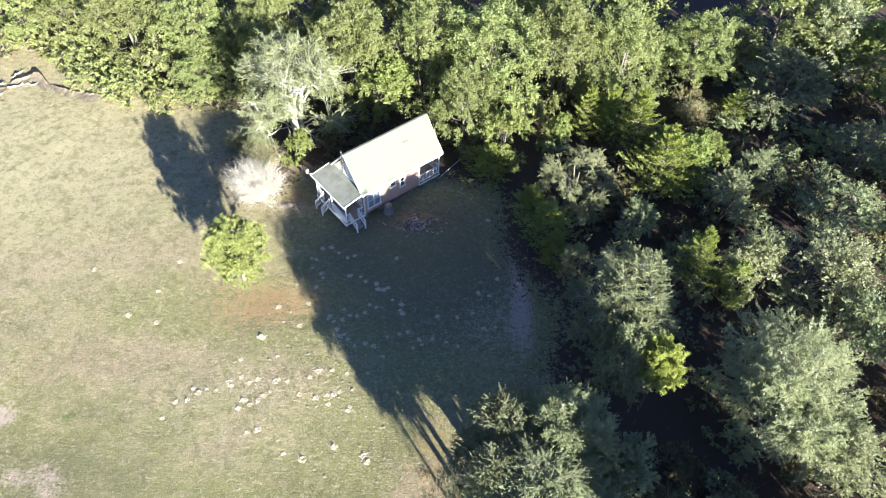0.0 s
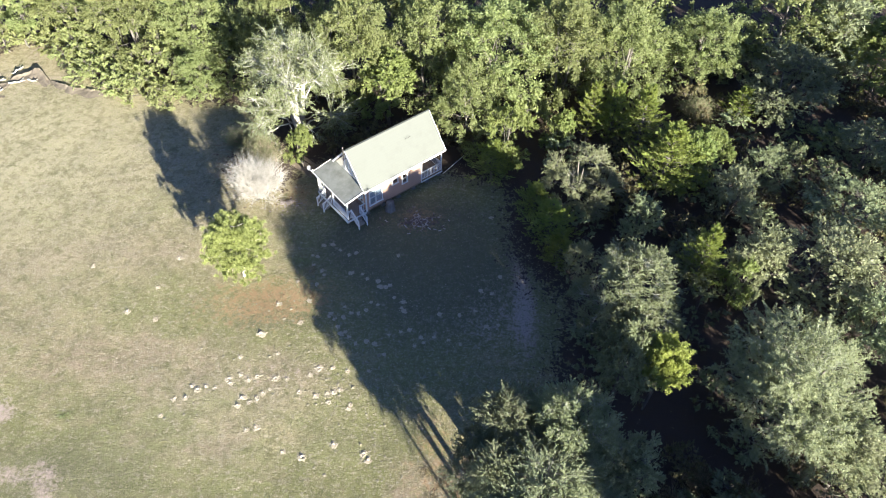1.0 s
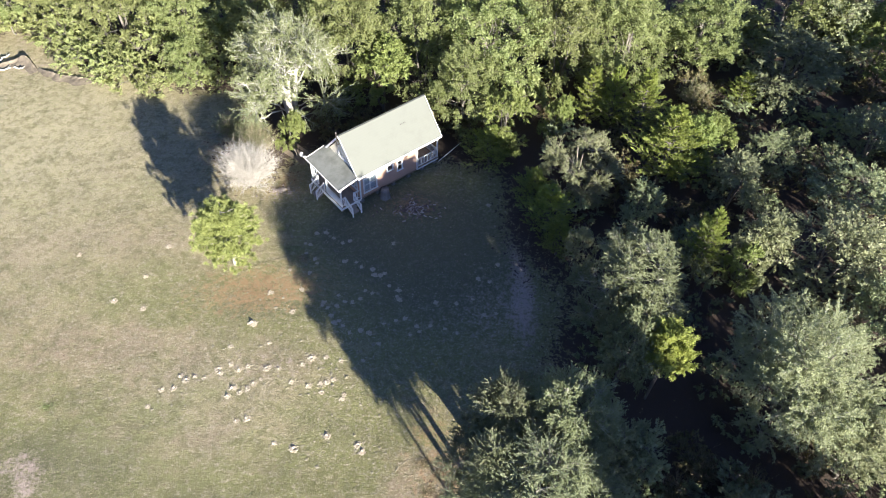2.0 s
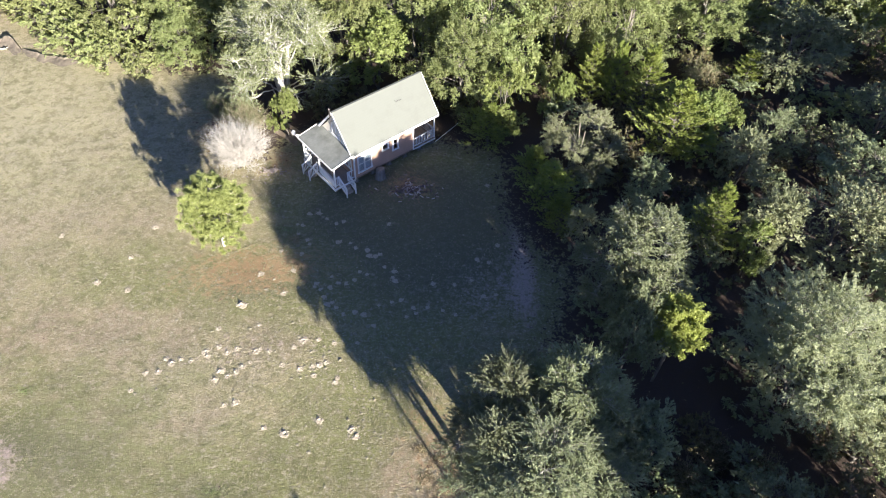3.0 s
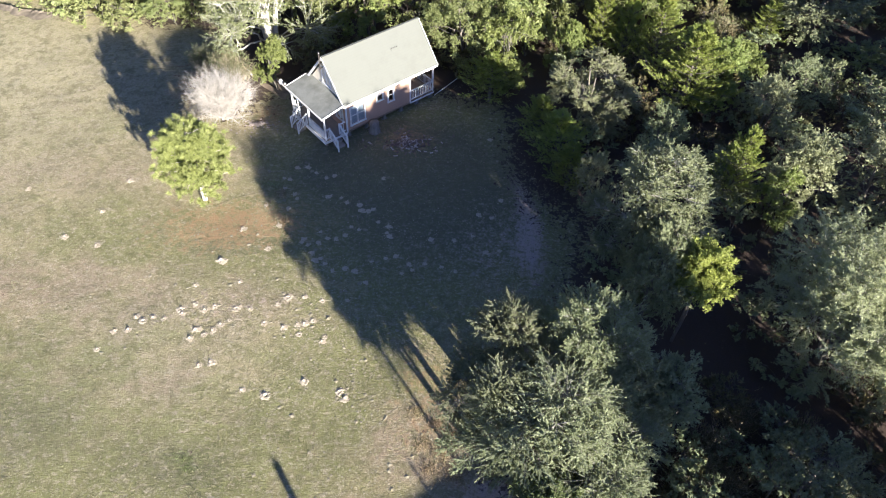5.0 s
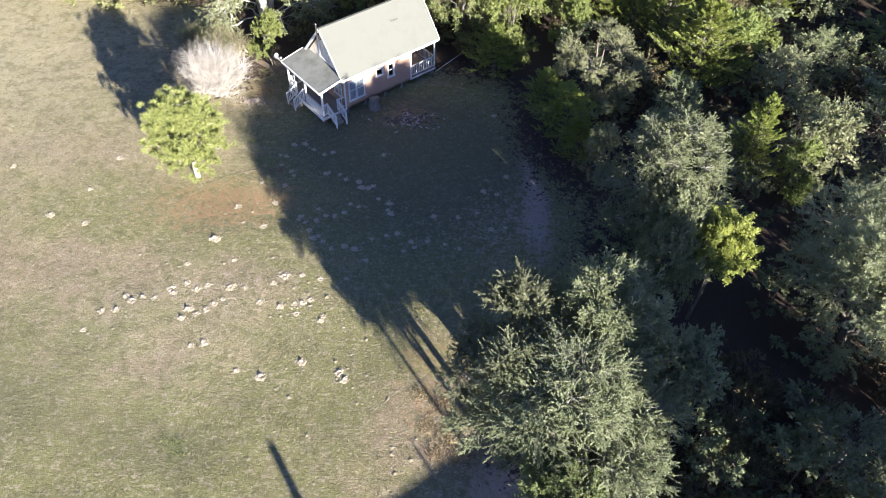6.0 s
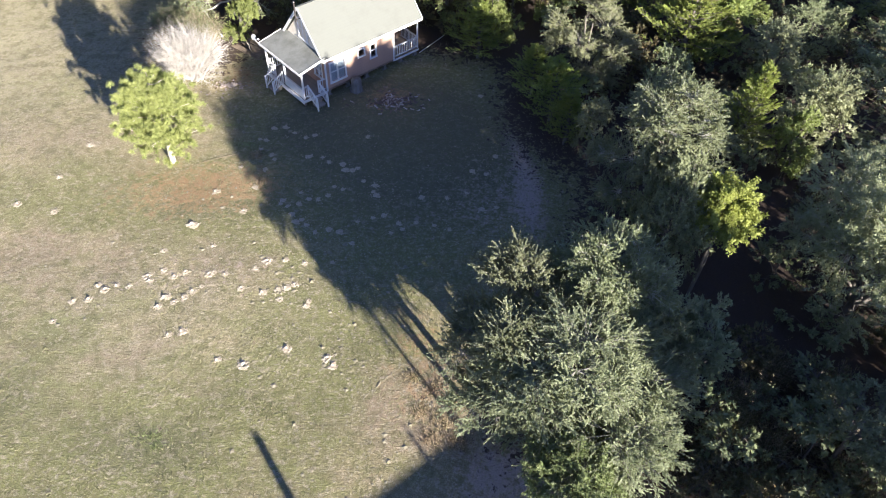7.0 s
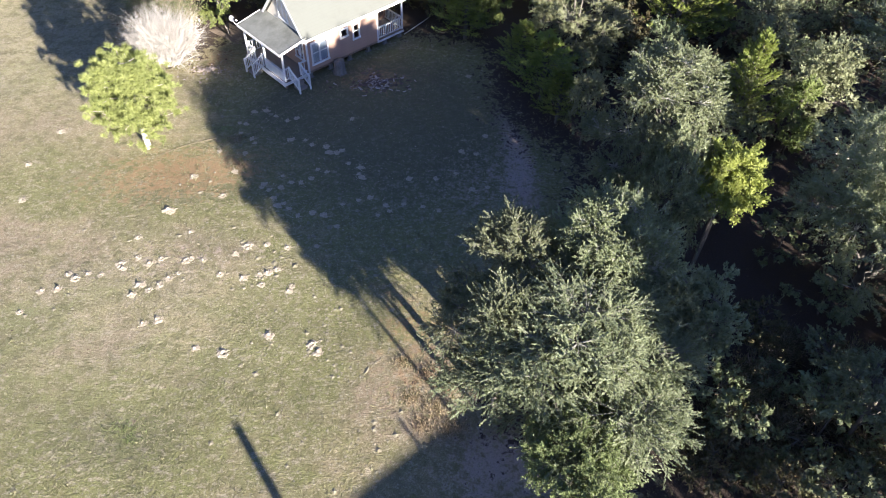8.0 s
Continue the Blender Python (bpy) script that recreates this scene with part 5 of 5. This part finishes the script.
plant(hards[0], [(-37.0, 60.4, 1.05, 0.9, 0), (-23.2, 55.5, 1.0, 0.9, 60), (-17.0, 54.6, 0.85, 1.0, 20), (-2.6, 52.5, 0.95, 1.1, 120), (14.7, 53.6, 1.0, 1.0, 200), (22.1, 56.5, 1.05, 0.78, 30), (-16.0, 58.0, 1.1, 1.05, 300)], "hardwoods behind the clearing")
plant(hards[1], [(-29.6, 56.8, 1.1, 0.9, 30), (-8.6, 51.8, 0.9, 1.1, 0), (9.2, 52.6, 1.08, 1.1, 90), (-44.0, 59.0, 1.1, 0.9, 110)], "hardwoods behind the clearing")
plant(hards[2], [(1.3, 47.3, 0.85, 0.82, 0), (-22.8, 52.3, 0.6, 0.48, 90), (3.1, 52.0, 1.28, 1.1, 60)], "hardwoods behind the clearing")
# Out-of-view trees, added only to throw shade on the clearing and wood.
tall = broadleaf("hardwood_tree", 45, 10.0, 4.0, 26, 10, 5, 7, 0.3, M_BARK, M_HARD, "unseen tall dense hardwood added to shade the clearing and wood", base=0.08, trunk=0.17, width=0.48, lobe=0.34, spray=0.4, scatter=0.1)
far = broadleaf("hardwood_tree", 48, 10.0, 4.2, 24, 10, 5, 8, 0.24, M_BARK, M_HARD, "tall yellow-green hardwood behind the clearing", base=0.08, trunk=0.17, width=0.48, lobe=0.35, spray=0.4, scatter=0.1)
plant(far, [(6.5, 61.0, 1.1, 1.1, 20), (40.0, 65.0, 1.2, 1.0, 0), (47.0, 60.0, 1.2, 1.0, 80), (30.9, 60.0, 1.3, 0.95, 150), (-34.0, 62.0, 1.15, 1.0, 270), (-22.0, 63.0, 1.1, 1.05, 10), (17.0, 62.0, 1.1, 1.05, 70), (-9.0, 60.5, 1.1, 1.1, 180), (-1.5, 62.0, 1.1, 1.1, 240), (10.0, 68.0, 1.1, 1.05, 130)], "hardwoods behind the clearing")
plant(tall, [(18.1, -1.0, 0.6, 0.85, 0), (41.0, 36.5, 1.25, 1.35, 0), (45.0, 44.0, 1.0, 1.2, 70), (26.8, 3.0, 0.8, 1.0, 200), (28.3, -0.5, 0.6, 1.2, 40)], "hardwoods by the farmhouse")
# Sun blockers out of view, set to shade the cabin wall and its yard.
high = broadleaf("hardwood_tree", 46, 14.4, 2.5, 20, 11, 6, 8, 0.28, M_BARK, M_HARD, "unseen tall hardwood with a bare bole added to shade the cabin", base=0.48, trunk=0.17, width=0.48, lobe=0.4, spray=0.4, scatter=0.1)
plant(high, [(23.3, 0.9, 1.0, 1.0, 60), (23.2, -1.5, 0.8, 1.04, 150), (20.4, -2.1, 0.66, 1.02, 250), (27.9, -6.7, 0.6, 1.0, 310), (25.6, -1.2, 0.68, 1.02, 20), (26.0, -8.6, 0.66, 1.13, 0)], "hardwoods by the farmhouse")
brights = [broadleaf("green_sapling", 50 + k, 6.5, 2.6, 14, 11, 6, 15, 0.14, M_BARK, M_BRIGHT, "bright green leafy young tree at the wood's edge", trunk=0.1, width=0.45, lobe=0.36, spray=0.38, scatter=0.06) for k in range(2)]
plant(brights[0], [(-5.8, 49.5, 1.25, 1.1, 0), (18.8, 42.6, 0.95, 0.85, 40), (8.8, 46.4, 0.6, 0.7, 0), (37.4, 56.0, 1.4, 1.1, 90), (-12.4, 43.6, 0.55, 0.65, 10)], "young trees")
plant(brights[1], [(4.3, 44.2, 0.85, 1.02, 60), (20.5, 44.7, 0.85, 0.7, 0), (20.0, 30.9, 0.55, 0.72, 100)], "young trees")
cedars = [conifer("cedar_tree", 70 + k, 6.4, 2.1, 64, 17, 15, 0.12, M_BARK, M_CEDAR, "pointed green cedar with feathery sprays", width=0.24, spray=0.7) for k in range(2)]
plant(cedars[0], [(11.4, 48.0, 0.85, 1.0, 0), (25.1, 51.3, 0.85, 0.6, 90), (17.5, 32.2, 0.9, 1.04, 50), (3.2, 43.0, 1.1, 0.62, 20)], "cedars in the wood")
plant(cedars[1], [(16.6, 41.8, 1.55, 1.15, 30), (15.4, 46.8, 1.15, 1.1, 0), (13.2, 47.6, 0.8, 1.05, 80), (7.4, 36.3, 1.1, 0.7, 40), (8.0, 34.0, 0.9, 0.6, 0), (6.5, 39.0, 0.9, 0.55, 200)], "cedars in the wood")
yellow = broadleaf("yellow_leaved_tree", 80, 7.3, 1.95, 16, 13, 7, 20, 0.11, M_BARK, M_YELLOW, "small round tree with bright yellow-green leaves", base=0.66, trunk=0.08, width=0.45, lobe=0.46, spray=0.38, scatter=0.06)
plant(yellow, [(12.7, 22.4, 0.85, 1.0, 0)])
pale = broadleaf("pale_tree", 90, 10.5, 5.2, 32, 15, 8, 21, 0.088, M_WHITE_TWIG, M_SPARSE, "thin-leaved tree with bleached white limbs", twig_bark=M_OLIVE_TWIG, base=0.2, trunk=0.26, lobe=0.31, twig=0.015, forks=4, spray=0.55, droop=0.0)
plant(pale, [(-13.2, 47.0, 1.1, 0.95, 0)])
twiggy = broadleaf("twiggy_tree", 98, 6.4, 2.5, 16, 22, 10, 17, 0.065, M_BARK, M_TWIGGY, "pale olive-grey twiggy tree with thin small leaves", twig_bark=M_THIN_TWIG, base=0.2, trunk=0.1, lobe=0.36, twig=0.011, spray=0.5, scatter=0.02, bare=0.95)
plant(twiggy, [(9.9, 40.2, 1.25, 0.95, 40)])
small_pale = bare_bush("bare_tree", 91, 3.6, 2.4, 40, M_TAN_TWIG, "half-bare tan and grey-green bush", M_SPARSE, 6, dense=15)
plant(small_pale, [(-18.2, 45.6, 0.7, 0.6, 20), (21.4, 51.5, 0.9, 0.8, 0), (-15.6, 43.2, 1.05, 1.0, 90)])
white_bush = bare_bush("bare_bush", 92, 4.6, 3.3, 58, M_WHITE_TWIG, "leafless bush with dense bleached white twigs", twig=0.011, dense=32, rise=0.6)
plant(white_bush, [(-15.4, 40.0, 1, 1, 0)])
plant(pine_tree("pine_tree", 93, 5.7, 2.5), [(-14.8, 31.9, 1, 1, 0)])
scrub = [broadleaf("scrub_bush", 95 + k, 2.4, 1.7, 8, 7, 4, 9, 0.148, M_BARK, (M_SCRUB, M_HEDGE, M_WOOD_OAK)[k], ("dark scrubby undergrowth bush with brown twigs", "low yellow-green bush along the meadow's edge", "grey-green undergrowth bush among the oaks")[k], base=0.06, trunk=0.05, width=0.42, lobe=0.42, twig=0.008, forks=1) for k in range(3)]
plant(scrub[1], [(-33.4, 53.8, 1.3, 1.0, 15), (-30.8, 52.6, 1.2, 1.0, 75), (-28.0, 51.8, 1.3, 1.1, 130), (-26.2, 51.0, 1.1, 0.9, 200), (-35.4, 55.6, 1.0, 0.9, 260), (-41.5, 58.4, 1.5, 1.1, 0), (-38.4, 58.6, 1.5, 1.0, 70), (-33.6, 55.8, 1.3, 0.9, 30), (-30.2, 53.4, 1.3, 1.0, 160), (-24.0, 52.2, 1.2, 0.9, 10), (-22.0, 51.5, 1.0, 0.8, 0), (-28.6, 52.6, 1.5, 1.2, 0), (-33.0, 55.4, 1.5, 1.1, 50), (-37.0, 58.6, 1.4, 1.3, 0), (31.7, 47.7, 1.8, 1.0, 0), (-25.6, 53.0, 1.2, 0.9, 100), (-35.6, 57.0, 1.5, 1.2, 20), (-43.0, 57.5, 1.6, 1.3, 0), (-19.5, 52.0, 1.2, 1.0, 0), (-9.5, 48.0, 1.0, 0.9, 30), (-31.0, 54.6, 1.4, 1.2, 200), (-26.5, 55.0, 1.9, 2.0, 0), (-21.0, 54.5, 1.8, 2.0, 40), (-17.0, 54.0, 1.9, 2.2, 0), (-12.5, 52.0, 1.8, 2.0, 0), (-5.0, 54.5, 1.9, 2.2, 0), (0.5, 50.0, 1.7, 2.0, 0), (6.0, 49.0, 1.7, 2.0, 0), (6.5, 55.5, 1.9, 2.4, 0), (12.0, 57.0, 1.9, 2.4, 0), (18.5, 58.0, 1.9, 2.2, 0), (-32.0, 58.5, 1.9, 2.2, 0), (-40.5, 61.0, 1.9, 2.2, 0), (-25.0, 59.0, 1.9, 2.3, 0), (-12.0, 56.5, 1.9, 2.4, 0), (1.0, 57.0, 1.9, 2.4, 0), (27.0, 58.5, 1.9, 2.0, 0), (35.5, 61.5, 1.9, 2.0, 0), (23.0, 61.0, 1.9, 2.2, 0)], "bushes along the meadow")


# Mostly hidden saplings, added to stop sun leaking under the oaks' crowns.
sapling = broadleaf("oak_sapling", 99, 4.6, 1.5, 10, 11, 6, 16, 0.085, M_BARK, M_OAK, "slender grey-green young oak added under the larger ones to block sun", base=0.3, trunk=0.06, width=0.38, lobe=0.42, twig=0.007, flat=0.6, spray=0.5, scatter=0.02, spread=0.45, twig_bark=M_OAK_TWIG)
bramble = bare_bush("bramble_bush", 100, 1.7, 1.5, 22, M_TAN_TWIG, "tangled brown-twigged bush with few leaves on leaf litter", M_SCRUB, 5, twig=0.009, dense=12, rise=0.5)
LOW = [(20.0, 41.4, 1.2, 1.2, 0), (22.3, 40.6, 1.1, 1.3, 90), (23.4, 38.0, 1.2, 1.2, 20), (34.2, 55.0, 1.3, 1.2, 0), (28.2, 45.2, 1.2, 1.2, 60), (30.5, 43.0, 1.2, 1.2, 0), (18.4, 34.6, 1.2, 1.2, 0), (7.0, 13.8, 1.2, 1.7, 0), (8.4, 14.2, 1.1, 1.8, 60), (7.4, 15.8, 1.2, 1.8, 200), (9.0, 16.2, 1.2, 1.9, 90), (9.9, 17.5, 1.1, 2.4, 0), (9.3, 16.6, 1.1, 2.8, 40), (11.2, 17.6, 1.0, 2.4, 0), (9.0, 18.8, 1.0, 2.3, 10), (10.4, 25.4, 1.1, 3.0, 0), (11.4, 25.6, 1.0, 2.9, 50), (10.7, 16.4, 1.1, 2.4, 90), (5.2, 17.0, 1.0, 1.6, 0), (6.2, 18.2, 1.0, 1.7, 30), (1.6, 45.9, 1.0, 0.9, 0), (3.2, 46.6, 1.1, 1.2, 40), (-1.5, 47.4, 1.1, 1.1, 0), (-4.2, 46.6, 1.0, 1.0, 90), (-7.2, 46.6, 1.1, 1.0, 0), (-10.0, 45.6, 1.0, 1.0, 50), (10.4, 12.4, 1.0, 0.9, 0), (11.9, 13.3, 1.1, 1.2, 60), (12.4, 11.2, 1.0, 0.9, 10), (14.6, 11.0, 1.1, 1.2, 80), (14.9, 13.4, 1.2, 1.5, 0), (10.9, 15.3, 1.0, 1.3, 200), (8.2, 19.6, 0.7, 1.2, 0), (9.4, 16.8, 0.8, 0.8, 0), (17.3, 11.6, 1.2, 1.3, 0)]


def fill_undergrowth():
    """Bushes wherever the wood leaves a gap between its trees."""
    pick = np.random.default_rng(5)
    taken = [(o.matrix_world.translation.x, o.matrix_world.translation.y, o.matrix_world.to_scale().x) for o in bpy.data.objects if o.parent is None and o.type == "EMPTY" and "tree" in o.name or "oak" in o.name]
    plant(sapling, [(x, y, 0.95 * s, t * 0.52, a) for x, y, s, t, a in LOW if t >= 1.6], "saplings under the oaks")
    rows = ([r for r in LOW if r[3] < 1.15], [r for r in LOW if 1.15 <= r[3] < 1.6])
    for gy in np.arange(11.5, 62, 3.8):
        for gx in np.arange(9.5, 40, 3.8):
            x, y = gx + pick.uniform(-1, 1), gy + pick.uniform(-1, 1)
            if wooded(x, y) < 0.9 or any((x - a) ** 2 + (y - b) ** 2 < (1.2 + 0.5 * c) ** 2 for a, b, c in taken):
                continue
            rows[int(pick.random() < 0.55)].append((x, y, pick.uniform(0.8, 1.3), pick.uniform(0.7, 1.3), pick.uniform(0, 360)))
    plant(scrub[0], rows[0], "undergrowth")
    plant(scrub[2], rows[1], "undergrowth")
    return len(rows[0]) + len(rows[1])


fill_undergrowth()
plant(bramble, [(12.4, 14.8, 1.0, 1.3, 170), (13.6, 13.8, 1.0, 1.1, 330), (11.4, 13.9, 1.0, 1.0, 0), (13.3, 15.9, 1.1, 1.2, 40), (12.6, 12.4, 1.0, 0.9, 90), (15.6, 14.6, 1.1, 1.1, 140), (16.6, 12.3, 1.2, 1.0, 200), (14.2, 12.2, 0.9, 0.9, 250), (18.2, 14.0, 1.1, 1.2, 300), (17.4, 16.4, 1.0, 1.3, 20), (10.2, 12.9, 0.8, 0.8, 60), (15.0, 17.4, 1.0, 1.2, 110)], "brambles in the wood")


# ---- what stands beyond the view and throws its shadow in ----
def build_neighbour():
    h = thing("farmhouse", pose(10.5, -0.35, 0, 0, 0, 41), "long low farmhouse with a shingled gable roof", "house")
    part("wall", pierced("y", -2.6, 0.15, -11, 3.6, 0, 2.6, [(-9, -7.8, 1, 2.1), (-4, -2.8, 1, 2.1)]), M_SIDING, h)
    part("wall", pierced("y", 2.45, 0.15, -11, 3.6, 0, 2.6, [(-8, -6.8, 1, 2.1), (-3, -2.1, 0, 2.05)]), M_SIDING, h)
    for x in (-11, 3.45):
        part("wall", boxes((x, x + 0.15, -2.45, 2.45, 0, 2.6)), M_SIDING, h)
        bm = bmesh.new()
        a = [bm.verts.new(p) for p in ((x, -2.6, 2.6), (x, 2.6, 2.6), (x, 0, 4.5))]
        b = [bm.verts.new((v.co.x + 0.15, v.co.y, v.co.z)) for v in a]
        bm.faces.new(a), bm.faces.new(b[::-1])
        for i in range(3):
            bm.faces.new([a[i], a[(i + 1) % 3], b[(i + 1) % 3], b[i]])
        part("gable_end", bm, M_SIDING, h)
    for s in (-1, 1):
        part("roof", slab([(-11.4, s * 3.0, 2.45), (4.0, s * 3.0, 2.45), (4.0, 0, 4.75), (-11.4, 0, 4.75)], 0.1), M_SHINGLE, h)
    for x, high in ((-1.1, 5.12), (1.0, 5.22)):
        bm = bmesh.new()
        rod(bm, (x, 0.0, 4.5), (x, 0.0, high), 0.07)
        part("vent_pipe", bm, M_DARK_METAL, h)
    # Slim tree added out of view to extend the clearing's shadow to the left.
    w = Wood(110)
    w.stem([[0, 0, -0.2], [0.05, 0, 3.0], [0, 0.05, 7.0], [0, 0, 10.2]], [0.1, 0.08, 0.06, 0.02], 8)
    for k in range(46):
        z = 4.4 + 5.8 * (k + 0.5) / 46
        q = k * 2.39996
        reach = 1.15 * math.sin(min(1.0, (10.9 - z) / 3.5) * 1.57) * w.r.uniform(0.5, 1.0) * min(1.0, 0.25 + (z - 4.4) / 3.5)
        end = np.array([math.cos(q) * reach, math.sin(q) * reach, z + 0.3])
        w.bough([0, 0, z - 0.2], end, 0.02, 0.006, 0.0, 4, 4)
        at = end + w.r.normal(0, 0.22, (5, 3))
        w.sprays(at, unit(w.r.normal(size=(5, 3)) + [0, 0, 0.3]), w.r.uniform(0.25, 0.5, 5), 8, 0.11, 0.045)
    slim = finish(w, "slim_tree", M_BARK, M_HARD, "unseen slim tall tree added to shade the clearing's left edge", "tree")
    slim.matrix_world = pose(8.0, 4.8, 0)
    pole = thing("utility_pole", pose(4.23, -2.6, 0), "plain round timber utility pole", "pole")
    bm = bmesh.new()
    rod(bm, (0, 0, -0.3), (0, 0, 5.55), 0.2, 0.17, 10)
    part("pole", bm, M_TIMBER, pole)


build_neighbour()
